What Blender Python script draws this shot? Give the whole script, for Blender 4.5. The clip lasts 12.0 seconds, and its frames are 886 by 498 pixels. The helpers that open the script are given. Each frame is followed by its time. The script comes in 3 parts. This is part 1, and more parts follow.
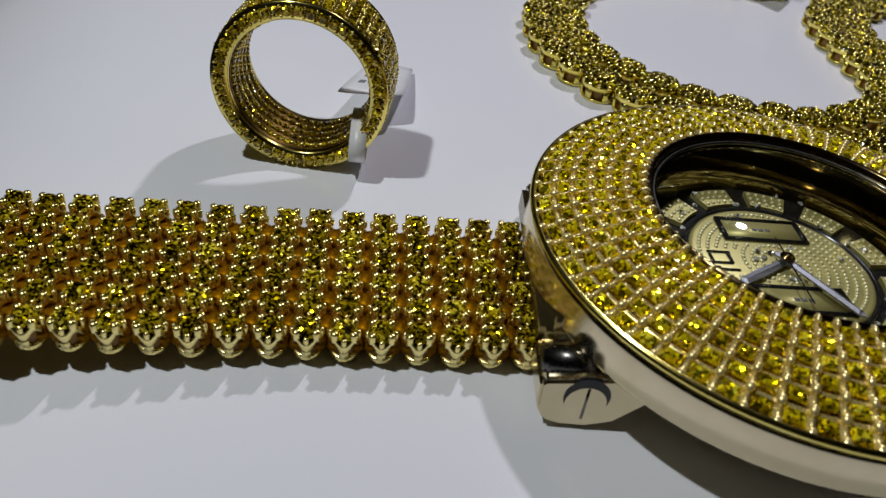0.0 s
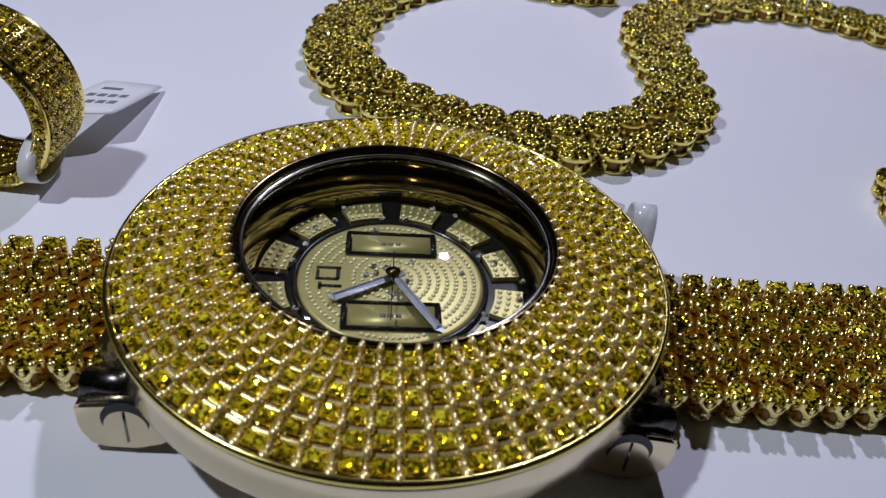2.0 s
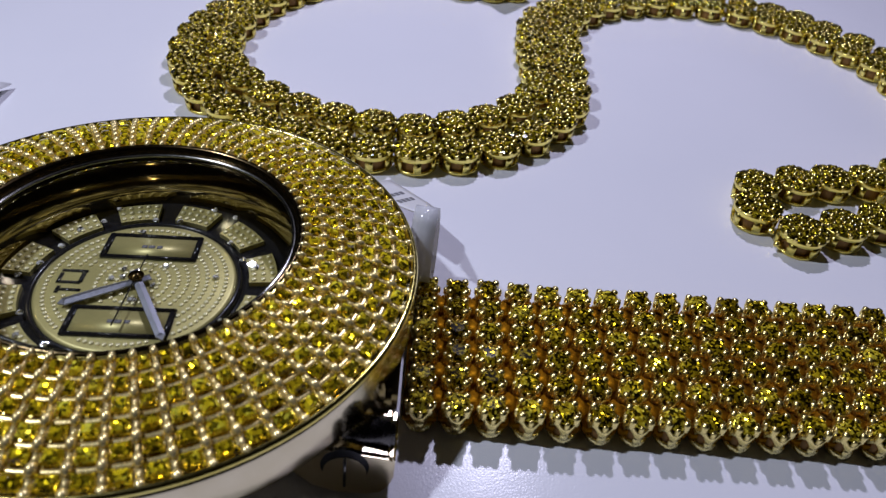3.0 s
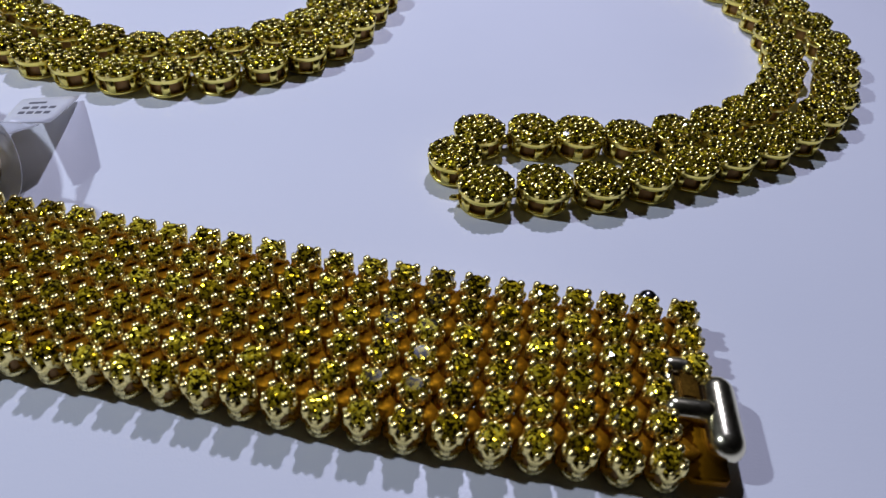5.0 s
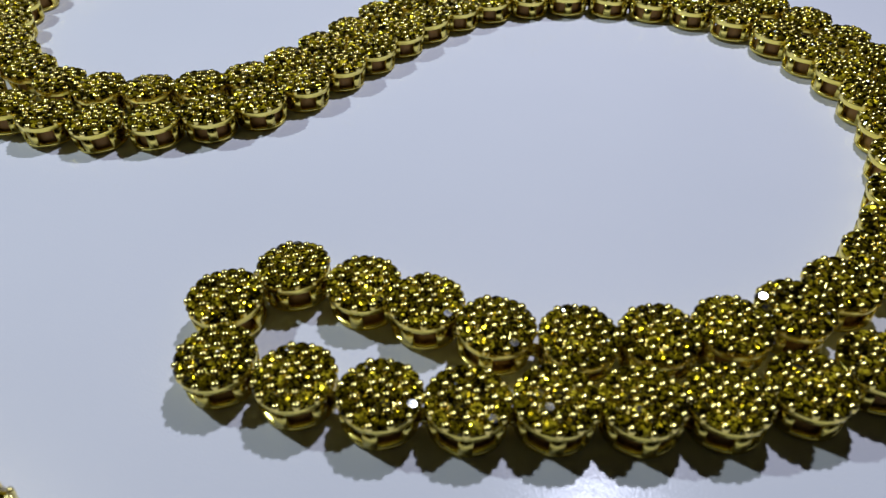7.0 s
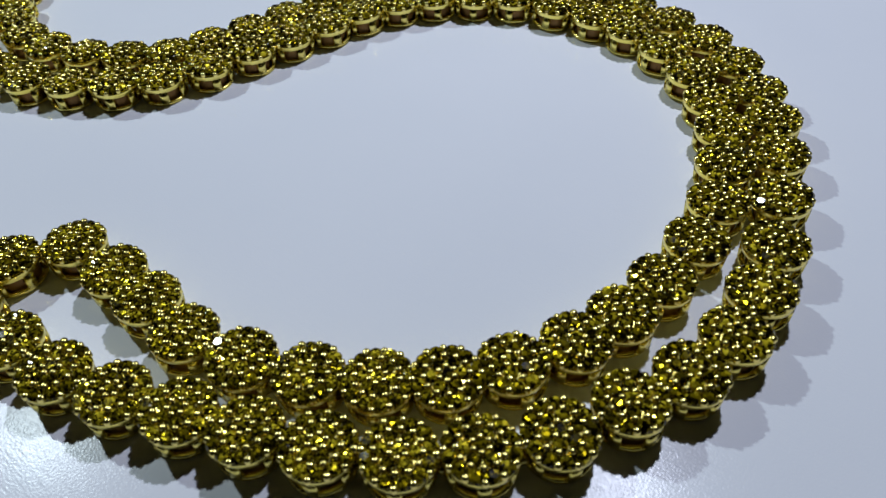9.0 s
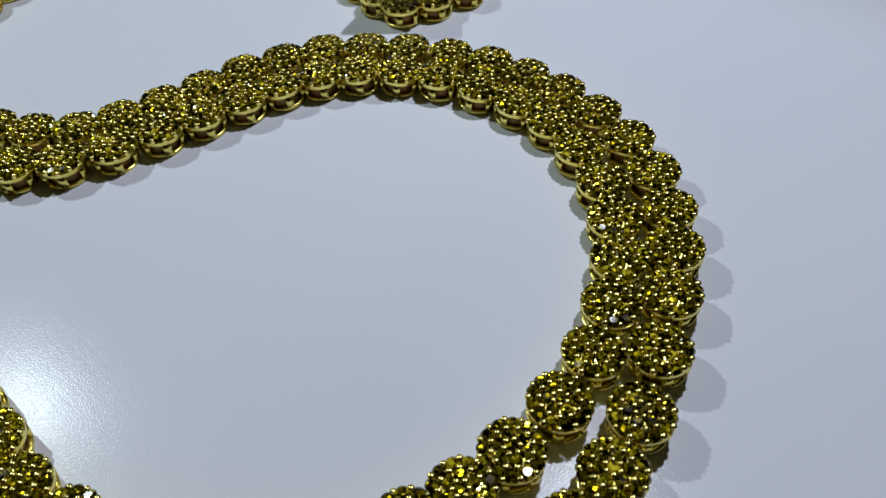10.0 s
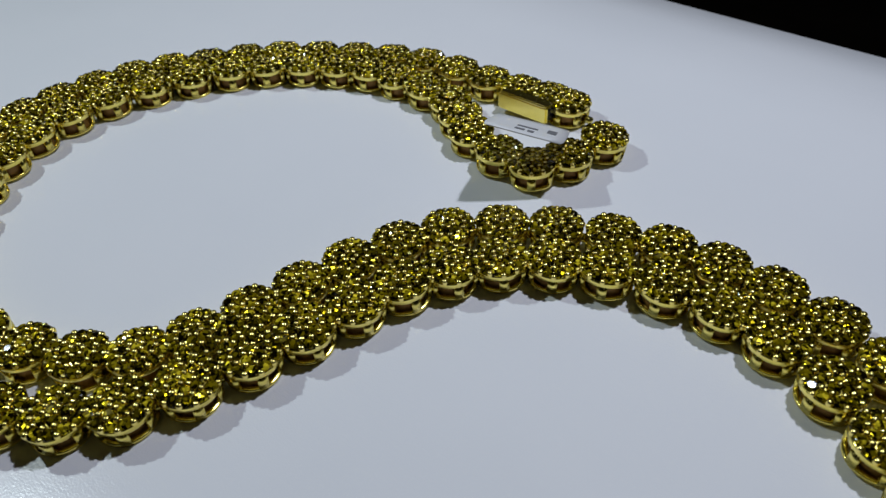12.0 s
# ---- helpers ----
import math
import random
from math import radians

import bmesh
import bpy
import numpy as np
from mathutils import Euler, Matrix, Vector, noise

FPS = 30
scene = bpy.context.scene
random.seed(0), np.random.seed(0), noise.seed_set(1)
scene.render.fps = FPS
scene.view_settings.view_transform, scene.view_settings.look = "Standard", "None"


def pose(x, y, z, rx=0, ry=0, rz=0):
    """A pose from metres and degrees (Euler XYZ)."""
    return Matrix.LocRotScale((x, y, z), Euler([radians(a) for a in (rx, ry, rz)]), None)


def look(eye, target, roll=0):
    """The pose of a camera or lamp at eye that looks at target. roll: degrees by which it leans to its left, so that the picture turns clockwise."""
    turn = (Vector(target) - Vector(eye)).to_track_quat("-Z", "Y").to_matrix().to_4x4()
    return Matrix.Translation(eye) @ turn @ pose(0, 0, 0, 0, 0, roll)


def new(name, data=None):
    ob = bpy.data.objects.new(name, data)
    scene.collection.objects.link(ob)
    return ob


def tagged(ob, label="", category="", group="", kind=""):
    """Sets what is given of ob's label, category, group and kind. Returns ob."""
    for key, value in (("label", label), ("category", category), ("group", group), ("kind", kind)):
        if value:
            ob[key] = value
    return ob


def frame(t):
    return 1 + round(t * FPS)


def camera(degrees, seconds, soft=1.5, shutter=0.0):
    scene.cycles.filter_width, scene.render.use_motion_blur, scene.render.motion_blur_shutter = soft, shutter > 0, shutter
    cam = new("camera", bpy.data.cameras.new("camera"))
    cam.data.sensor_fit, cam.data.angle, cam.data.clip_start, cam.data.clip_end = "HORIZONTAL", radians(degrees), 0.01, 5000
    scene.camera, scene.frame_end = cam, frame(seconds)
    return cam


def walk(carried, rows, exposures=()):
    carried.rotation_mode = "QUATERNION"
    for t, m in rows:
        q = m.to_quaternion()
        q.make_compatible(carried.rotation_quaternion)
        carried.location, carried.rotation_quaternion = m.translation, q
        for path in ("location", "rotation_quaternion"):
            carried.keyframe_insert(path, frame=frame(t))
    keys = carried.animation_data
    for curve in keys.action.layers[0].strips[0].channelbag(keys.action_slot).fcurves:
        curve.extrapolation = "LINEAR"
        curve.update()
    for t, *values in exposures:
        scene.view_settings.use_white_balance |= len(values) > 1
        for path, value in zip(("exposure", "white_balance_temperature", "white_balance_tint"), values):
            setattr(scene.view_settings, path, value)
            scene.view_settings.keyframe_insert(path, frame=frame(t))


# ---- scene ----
cam = camera(62.13, 12.0, soft=1.35)
cam.data.dof.use_dof, cam.data.dof.focus_distance, cam.data.dof.aperture_fstop = True, 0.083, 66.0
PATH = [
    (0, (-0.03291, -0.05772, 0.04865), (-0.03238, 0.00499, -0.00101), 8.89),
    (0.5, (-0.02290, -0.05760, 0.04962), (-0.02272, 0.00560, 0.00056), 8.56),
    (1, (-0.01415, -0.05610, 0.04978), (-0.01429, 0.00699, 0.00058), 8.20),
    (1.5, (-0.00496, -0.05441, 0.05117), (-0.00501, 0.00865, 0.00194), 7.50),
    (2, (0.00478, -0.05328, 0.05302), (0.00414, 0.00989, 0.00394), 7.04),
    (2.5, (0.01641, -0.05168, 0.05403), (0.01492, 0.01142, 0.00488), 7.26),
    (3, (0.02935, -0.04833, 0.05410), (0.02650, 0.01450, 0.00466), 6.28),
    (3.5, (0.04225, -0.04451, 0.05240), (0.03806, 0.01821, 0.00292), 5.49),
    (3.7, (0.04702, -0.04229, 0.05220), (0.04254, 0.02043, 0.00274), 5.28),
    (5.3, (0.08957, -0.02849, 0.04990), (0.06753, 0.02603, -0.00434), 2.65),
    (5.5, (0.09398, -0.02483, 0.05054), (0.06533, 0.02676, -0.00348), 1.19),
    (6, (0.10154, -0.00973, 0.04547), (0.06154, 0.03525, -0.00722), 0.07),
    (6.5, (0.10359, 0.00490, 0.04430), (0.06160, 0.04861, -0.00793), -1.07),
    (7, (0.10760, 0.01521, 0.04366), (0.06656, 0.06027, -0.00816), -1.28),
    (7.2, (0.11079, 0.01784, 0.04360), (0.06965, 0.06266, -0.00836), -1.42),
    (8.8, (0.13085, 0.04224, 0.04907), (0.08114, 0.07196, -0.00612), -3.16),
    (9, (0.13091, 0.04628, 0.05168), (0.08157, 0.07416, -0.00479), -3.24),
    (9.5, (0.12999, 0.05684, 0.05740), (0.08187, 0.08196, -0.00136), -3.20),
    (10, (0.12638, 0.06743, 0.06069), (0.07807, 0.09106, 0.00147), -3.48),
    (10.5, (0.12177, 0.07688, 0.06376), (0.07284, 0.09914, 0.00451), -3.70),
    (11, (0.11248, 0.07854, 0.06239), (0.06232, 0.10139, 0.00440), -3.62),
    (11.5, (0.10150, 0.07317, 0.06138), (0.05004, 0.09935, 0.00600), -2.65),
    (12, (0.09176, 0.06440, 0.05659), (0.03935, 0.09204, 0.00285), -3.14),
]
walk(cam, [(t, look(eye, target, roll)) for t, eye, target, roll in PATH],
     exposures=[(0.0, -0.16, 6420, 10), (1.5, -0.05, 5920, 15), (2.5, -0.01, 5760, 21), (3.7, 0.06, 5580, 23), (5.3, 0.1, 5460, 16), (7.0, 0.1, 5750, 7), (9.0, 0.05, 5720, 2), (10.0, -0.14, 5850, 1), (12.0, -0.24, 6000, 1)])

# ---------- light: two small bare lamps hanging over the tray ----------
world = bpy.data.worlds.new("room_air")
world.use_nodes = True
world.node_tree.nodes["Background"].inputs[0].default_value = (1.0, 0.86, 0.7, 1)
world.node_tree.nodes["Background"].inputs[1].default_value = 0.006
scene.world = world


def lamp(name, x, y, z, watts, tint):
    data = bpy.data.lights.new(name, "POINT")
    data.energy, data.color, data.shadow_soft_size = watts, tint, 0.0055
    ob = new(name, data)
    ob.location = (x, y, z)
    return ob


lamp("lamp_west", -0.137, -0.020, 0.241, 1.4, (0.93, 0.97, 0.98))
lamp("lamp_north", 0.040, 0.180, 0.226, 1.3, (0.92, 0.88, 1.0))


# ---------- materials ----------
def material(name):
    m = bpy.data.materials.new(name)
    m.use_nodes = True
    nodes, links = m.node_tree.nodes, m.node_tree.links
    return m, nodes, links, nodes["Principled BSDF"]


def put(nodes, kind, **values):
    n = nodes.new(kind)
    for key, value in values.items():
        n.inputs[key.replace("_", " ")].default_value = value
    return n


def ramp(nodes, stops):
    r = nodes.new("ShaderNodeValToRGB")
    while len(r.color_ramp.elements) < len(stops):
        r.color_ramp.elements.new(0.5)
    for e, (at, colour) in zip(r.color_ramp.elements, stops):
        e.position, e.color = at, (*colour, 1)
    return r


def metal(name, dark, light, rough, scale=400.0, bump=0.05, metallic=1.0, sheen=0.5):
    m, nodes, links, bsdf = material(name)
    place = nodes.new("ShaderNodeTexCoord")
    tex = put(nodes, "ShaderNodeTexNoise", Scale=scale, Detail=4.0)
    fine = put(nodes, "ShaderNodeTexNoise", Scale=scale * 9, Detail=3.0)
    for t in (tex, fine):
        links.new(place.outputs["Object"], t.inputs["Vector"])
    col = ramp(nodes, ((0.3, dark), (0.7, light)))
    links.new(tex.outputs["Fac"], col.inputs["Fac"])
    links.new(col.outputs["Color"], bsdf.inputs["Base Color"])
    span = put(nodes, "ShaderNodeMapRange")
    span.inputs["To Min"].default_value, span.inputs["To Max"].default_value = rough * 0.7, rough * 1.5
    links.new(fine.outputs["Fac"], span.inputs["Value"])
    links.new(span.outputs["Result"], bsdf.inputs["Roughness"])
    b = put(nodes, "ShaderNodeBump", Strength=bump, Distance=0.00005)
    links.new(fine.outputs["Fac"], b.inputs["Height"])
    links.new(b.outputs["Normal"], bsdf.inputs["Normal"])
    bsdf.inputs["Metallic"].default_value = metallic
    bsdf.inputs["Specular IOR Level"].default_value = sheen
    return m


def gem(name, dark, mid, light, source, fine=3600.0, wild=0.7, metallic=1.0):
    """Faceted yellow stone: small inner facets, each with its own tilt, coloured dark to bright to paint in sparkle."""
    m, nodes, links, bsdf = material(name)
    if source == "island":
        pick = nodes.new("ShaderNodeNewGeometry").outputs["Random Per Island"]
    else:
        pick = nodes.new("ShaderNodeObjectInfo").outputs["Random"]
    place = nodes.new("ShaderNodeTexCoord")
    shift = nodes.new("ShaderNodeVectorMath")
    shift.operation = "ADD"
    links.new(place.outputs["Object"], shift.inputs[0])
    links.new(pick, shift.inputs[1])
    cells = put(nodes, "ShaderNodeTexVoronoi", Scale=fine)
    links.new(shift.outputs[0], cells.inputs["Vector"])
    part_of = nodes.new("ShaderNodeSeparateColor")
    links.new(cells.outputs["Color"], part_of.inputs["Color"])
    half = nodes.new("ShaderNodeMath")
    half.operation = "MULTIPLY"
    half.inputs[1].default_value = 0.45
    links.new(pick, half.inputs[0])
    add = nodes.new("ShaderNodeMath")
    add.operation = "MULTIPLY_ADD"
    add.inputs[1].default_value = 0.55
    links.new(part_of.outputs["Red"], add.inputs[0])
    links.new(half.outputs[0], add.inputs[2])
    # the ramp colours each facet as an inner flash or a dark depth
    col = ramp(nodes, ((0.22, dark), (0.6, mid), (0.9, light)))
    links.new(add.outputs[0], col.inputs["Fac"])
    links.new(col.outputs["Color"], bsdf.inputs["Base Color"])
    # each inner facet leans its own way
    centre = nodes.new("ShaderNodeVectorMath")
    centre.operation = "SUBTRACT"
    centre.inputs[1].default_value = (0.5, 0.5, 0.5)
    links.new(cells.outputs["Color"], centre.inputs[0])
    size = nodes.new("ShaderNodeVectorMath")
    size.operation = "SCALE"
    size.inputs["Scale"].default_value = wild
    links.new(centre.outputs[0], size.inputs[0])
    lean = nodes.new("ShaderNodeVectorMath")
    lean.operation = "ADD"
    links.new(nodes.new("ShaderNodeNewGeometry").outputs["Normal"], lean.inputs[0])
    links.new(size.outputs[0], lean.inputs[1])
    unit = nodes.new("ShaderNodeVectorMath")
    unit.operation = "NORMALIZE"
    links.new(lean.outputs[0], unit.inputs[0])
    links.new(unit.outputs[0], bsdf.inputs["Normal"])
    body = put(nodes, "ShaderNodeMapRange")
    body.inputs["From Min"].default_value, body.inputs["From Max"].default_value = 0.34, 0.46
    body.inputs["To Max"].default_value = metallic
    links.new(part_of.outputs["Green"], body.inputs["Value"])
    links.new(body.outputs["Result"], bsdf.inputs["Metallic"])
    bsdf.inputs["Roughness"].default_value = 0.17
    bsdf.inputs["IOR"].default_value = 2.4
    bsdf.inputs["Specular IOR Level"].default_value = 0.0
    bsdf.inputs["Coat Weight"].default_value = 0.8
    bsdf.inputs["Coat Roughness"].default_value = 0.05
    return m


def plain(name, colour, rough, metallic=0.0, spread=0.12, scale=300.0):
    m, nodes, links, bsdf = material(name)
    place = nodes.new("ShaderNodeTexCoord")
    tex = put(nodes, "ShaderNodeTexNoise", Scale=scale, Detail=5.0)
    links.new(place.outputs["Object"], tex.inputs["Vector"])
    col = ramp(nodes, ((0.3, [c * (1 - spread) for c in colour]), (0.7, [min(1, c * (1 + spread)) for c in colour])))
    links.new(tex.outputs["Fac"], col.inputs["Fac"])
    links.new(col.outputs["Color"], bsdf.inputs["Base Color"])
    bsdf.inputs["Roughness"].default_value, bsdf.inputs["Metallic"].default_value = rough, metallic
    return m


WALL = metal("soft_gold", (0.86, 0.71, 0.13), (0.94, 0.81, 0.22), 0.22)
GOLD = metal("polished_gold", (0.82, 0.66, 0.15), (0.93, 0.79, 0.24), 0.16)
BEAD = metal("gold_prong", (0.86, 0.69, 0.16), (0.97, 0.82, 0.28), 0.2, bump=0.0)
BAND_GOLD = metal("band_gold", (0.88, 0.71, 0.22), (0.98, 0.86, 0.40), 0.25, bump=0.0)
# dark amber: gold's own bounced light between the cups, put into the colour
DEEP = metal("amber_bounce_gold", (0.25, 0.105, 0.001), (0.40, 0.185, 0.003), 0.5, metallic=0.8, sheen=0.0)
# darker than the cups' gold: the shade inside their openings, set by colour
HOLLOW = metal("shaded_hollow_gold", (0.22, 0.11, 0.02), (0.32, 0.17, 0.035), 0.4, metallic=0.4)
PALE = metal("pale_gold", (0.72, 0.62, 0.40), (0.79, 0.69, 0.47), 0.16, bump=0.0)
RIDGE = metal("pale_gold_ridge", (0.94, 0.73, 0.27), (1.0, 0.85, 0.39), 0.25, metallic=0.68)
DARK_GOLD = metal("dark_gold", (0.20, 0.15, 0.05), (0.34, 0.26, 0.10), 0.2, metallic=0.9)
STEEL = metal("bright_steel", (0.62, 0.62, 0.62), (0.75, 0.75, 0.74), 0.14)
SATIN = metal("satin_silver", (0.28, 0.29, 0.33), (0.36, 0.37, 0.42), 0.42)
GLASS_EDGE = metal("glass_edge_highlight", (0.36, 0.36, 0.31), (0.5, 0.5, 0.44), 0.16)
MIRROR = metal("dark_mirror_gold", (0.30, 0.235, 0.09), (0.42, 0.34, 0.14), 0.07, bump=0.0)
BRONZE = metal("dark_bronze", (0.10, 0.07, 0.03), (0.20, 0.14, 0.06), 0.16)
INNER = metal("shaded_ring_gold", (0.20, 0.11, 0.02), (0.34, 0.20, 0.05), 0.3)
BRIGHT = metal("bright_pale_metal", (0.78, 0.71, 0.45), (0.90, 0.83, 0.58), 0.2)
DARK_STEEL = metal("dark_steel", (0.16, 0.15, 0.14), (0.24, 0.23, 0.21), 0.2)
# near black to bright yellow: part of the stones' sparkle is in these colours
SPARKLE_TONES = (0.045, 0.033, 0.0005), (0.185, 0.137, 0.001), (0.79, 0.63, 0.024)
STONE = gem("yellow_stone", *SPARKLE_TONES, "object", 3000.0, 0.55)
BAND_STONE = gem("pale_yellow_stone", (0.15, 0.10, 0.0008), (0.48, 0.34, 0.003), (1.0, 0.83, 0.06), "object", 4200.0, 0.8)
CLUSTER = gem("yellow_stone_cluster", *SPARKLE_TONES, "island", 3000.0, 0.55)
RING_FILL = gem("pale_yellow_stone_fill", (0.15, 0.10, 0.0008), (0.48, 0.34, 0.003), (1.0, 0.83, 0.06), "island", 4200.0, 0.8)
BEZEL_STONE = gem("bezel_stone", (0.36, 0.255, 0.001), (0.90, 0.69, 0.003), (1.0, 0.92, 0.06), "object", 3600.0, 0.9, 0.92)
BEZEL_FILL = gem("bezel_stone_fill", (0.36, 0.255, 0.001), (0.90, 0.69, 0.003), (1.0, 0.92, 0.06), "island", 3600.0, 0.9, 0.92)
CLEAR_STONE = gem("clear_stone", (0.35, 0.35, 0.32), (0.7, 0.7, 0.66), (1.0, 1.0, 0.96), "island", 3600.0, 1.0)
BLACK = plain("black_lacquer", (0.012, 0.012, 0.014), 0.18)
AMBER = metal("amber_brown_inset", (0.07, 0.035, 0.003), (0.14, 0.075, 0.008), 0.3, sheen=0.0)
CAP = metal("dark_steel_cap", (0.10, 0.095, 0.09), (0.16, 0.15, 0.14), 0.24)
CHAMPAGNE = plain("champagne_dial", (0.50, 0.45, 0.17), 0.42, 0.4)
PEARL = metal("dial_bead", (0.72, 0.67, 0.36), (0.85, 0.80, 0.50), 0.3, metallic=0.4)
PAPER = plain("white_label", (0.78, 0.78, 0.78), 0.35, 0.0, 0.04)
INK = plain("grey_ink", (0.17, 0.17, 0.18), 0.6)
ROOM = plain("room_wall", (0.10, 0.08, 0.06), 0.8, 0.0, 0.2, 6.0)


def table_material():
    m, nodes, links, bsdf = material("white_tray")
    place = nodes.new("ShaderNodeTexCoord")
    stain = put(nodes, "ShaderNodeTexNoise", Scale=25.0, Detail=6.0)
    grain = put(nodes, "ShaderNodeTexNoise", Scale=5200.0, Detail=1.0)
    wave = put(nodes, "ShaderNodeTexNoise", Scale=160.0, Detail=3.0)
    for t in (stain, grain, wave):
        links.new(place.outputs["Object"], t.inputs["Vector"])
    col = ramp(nodes, ((0.3, (0.77, 0.775, 0.80)), (0.7, (0.81, 0.81, 0.83))))
    links.new(stain.outputs["Fac"], col.inputs["Fac"])
    links.new(col.outputs["Color"], bsdf.inputs["Base Color"])
    # fine crossing hairline scratches
    last = None
    for turn, stretch in ((0.4, 7.0), (1.9, 9.0)):
        lay = nodes.new("ShaderNodeMapping")
        lay.inputs["Rotation"].default_value, lay.inputs["Scale"].default_value = (0, 0, turn), (1.0, stretch, 1.0)
        links.new(place.outputs["Object"], lay.inputs["Vector"])
        hair = put(nodes, "ShaderNodeTexNoise", Scale=260.0, Detail=3.0)
        links.new(lay.outputs["Vector"], hair.inputs["Vector"])
        b = put(nodes, "ShaderNodeBump", Strength=0.13, Distance=0.00004)
        links.new(hair.outputs["Fac"], b.inputs["Height"])
        if last:
            links.new(last.outputs["Normal"], b.inputs["Normal"])
        last = b
    b = put(nodes, "ShaderNodeBump", Strength=0.28, Distance=0.00004)
    links.new(grain.outputs["Fac"], b.inputs["Height"])
    links.new(last.outputs["Normal"], b.inputs["Normal"])
    links.new(b.outputs["Normal"], bsdf.inputs["Normal"])
    span = put(nodes, "ShaderNodeMapRange")
    span.inputs["To Min"].default_value, span.inputs["To Max"].default_value = 0.16, 0.23
    links.new(wave.outputs["Fac"], span.inputs["Value"])
    links.new(span.outputs["Result"], bsdf.inputs["Roughness"])
    bsdf.inputs["Specular IOR Level"].default_value = 0.13
    return m


def glass_material():
    m = bpy.data.materials.new("watch_crystal")
    m.use_nodes = True
    nodes, links = m.node_tree.nodes, m.node_tree.links
    nodes.clear()
    out = nodes.new("ShaderNodeOutputMaterial")
    mix = nodes.new("ShaderNodeMixShader")
    clear = put(nodes, "ShaderNodeBsdfTransparent", Color=(0.93, 0.94, 0.90, 1))
    gloss = put(nodes, "ShaderNodeBsdfGlossy", Roughness=0.02)
    fresnel = put(nodes, "ShaderNodeFresnel", IOR=1.75)
    links.new(fresnel.outputs[0], mix.inputs[0])
    links.new(clear.outputs[0], mix.inputs[1])
    links.new(gloss.outputs[0], mix.inputs[2])
    links.new(mix.outputs[0], out.inputs[0])
    return m


TRAY, CRYSTAL = table_material(), glass_material()


def film_material():
    m, nodes, links, bsdf = material("clear_film")
    bsdf.inputs["Base Color"].default_value = (0.85, 0.86, 0.88, 1)
    bsdf.inputs["Roughness"].default_value = 0.17
    bsdf.inputs["Alpha"].default_value = 0.6
    return m


FILM = film_material()


# ---------- building helpers: lengths inside meshes are in millimetres ----------
def mesh_of(name, bm, mat, smooth=True):
    bmesh.ops.scale(bm, vec=(0.001, 0.001, 0.001), verts=bm.verts)
    me = bpy.data.meshes.new(name)
    bm.to_mesh(me)
    bm.free()
    me.materials.append(mat)
    if smooth:
        me.polygons.foreach_set("use_smooth", [True] * len(me.polygons))
    return me


def under(name, me, parent, m=None, label=""):
    ob = new(name, me)
    ob.parent = parent
    if m is not None:
        ob.matrix_basis = m
    return tagged(ob, label)


def part(name, bm, mat, parent, label="", smooth=True, m=None):
    return under(name, mesh_of(name, bm, mat, smooth), parent, m, label)


def at_mm(x, y, z, rx=0, ry=0, rz=0):
    return pose(x / 1000, y / 1000, z / 1000, rx, ry, rz)


def lathe(profile, n=96, start=0.0, sweep=2 * math.pi):
    """A turned body from (radius, height) pairs."""
    bm = bmesh.new()
    rings, closed = [], abs(sweep - 2 * math.pi) < 1e-6
    for k in range(n if closed else n + 1):
        a = start + sweep * k / n
        rings.append([bm.verts.new((r * math.cos(a), r * math.sin(a), z)) for r, z in profile])
    for k in range(n):
        one, two = rings[k], rings[(k + 1) % len(rings)]
        for i in range(len(profile) - 1):
            bm.faces.new((one[i], two[i], two[i + 1], one[i + 1]))
    bmesh.ops.remove_doubles(bm, verts=bm.verts, dist=1e-5)
    return bm


def block(bm, sx, sy, sz, m=None, bevel=0.0):
    """A box of that size round the origin of m, with bevelled edges."""
    made = bmesh.ops.create_cube(bm, size=1.0)["verts"]
    bmesh.ops.scale(bm, vec=(sx, sy, sz), verts=made)
    if bevel:
        edges = list({e for v in made for e in v.link_edges})
        made = list({v for f in bmesh.ops.bevel(bm, geom=edges, offset=bevel, segments=2, affect="EDGES")["faces"] for v in f.verts} | {v for v in made if v.is_valid})
    if m is not None:
        bmesh.ops.transform(bm, matrix=m, verts=made)
    return made


def ball(bm, x, y, z, r, flat=1.0, sub=1):
    made = bmesh.ops.create_icosphere(bm, subdivisions=sub, radius=r)["verts"]
    bmesh.ops.scale(bm, vec=(1, 1, flat), verts=made)
    bmesh.ops.translate(bm, vec=(x, y, z), verts=made)
    return made


def prong(bm, x, y, z, r, tall, m=None, n=8):
    """A short round post with a domed head whose top is at z."""
    rings = [[bm.verts.new((x + q * r * math.cos(2 * math.pi * k / n), y + q * r * math.sin(2 * math.pi * k / n), z - d)) for k in range(n)]
             for q, d in ((0.95, tall), (1.0, r * 0.55), (0.84, r * 0.26), (0.47, r * 0.07))]
    tip = bm.verts.new((x, y, z))
    for one, two in zip(rings, rings[1:]):
        for k in range(n):
            bm.faces.new((one[k], one[(k + 1) % n], two[(k + 1) % n], two[k]))
    for k in range(n):
        bm.faces.new((rings[-1][k], rings[-1][(k + 1) % n], tip))
    if m is not None:
        bmesh.ops.transform(bm, matrix=m, verts=[v for ring in rings for v in ring] + [tip])


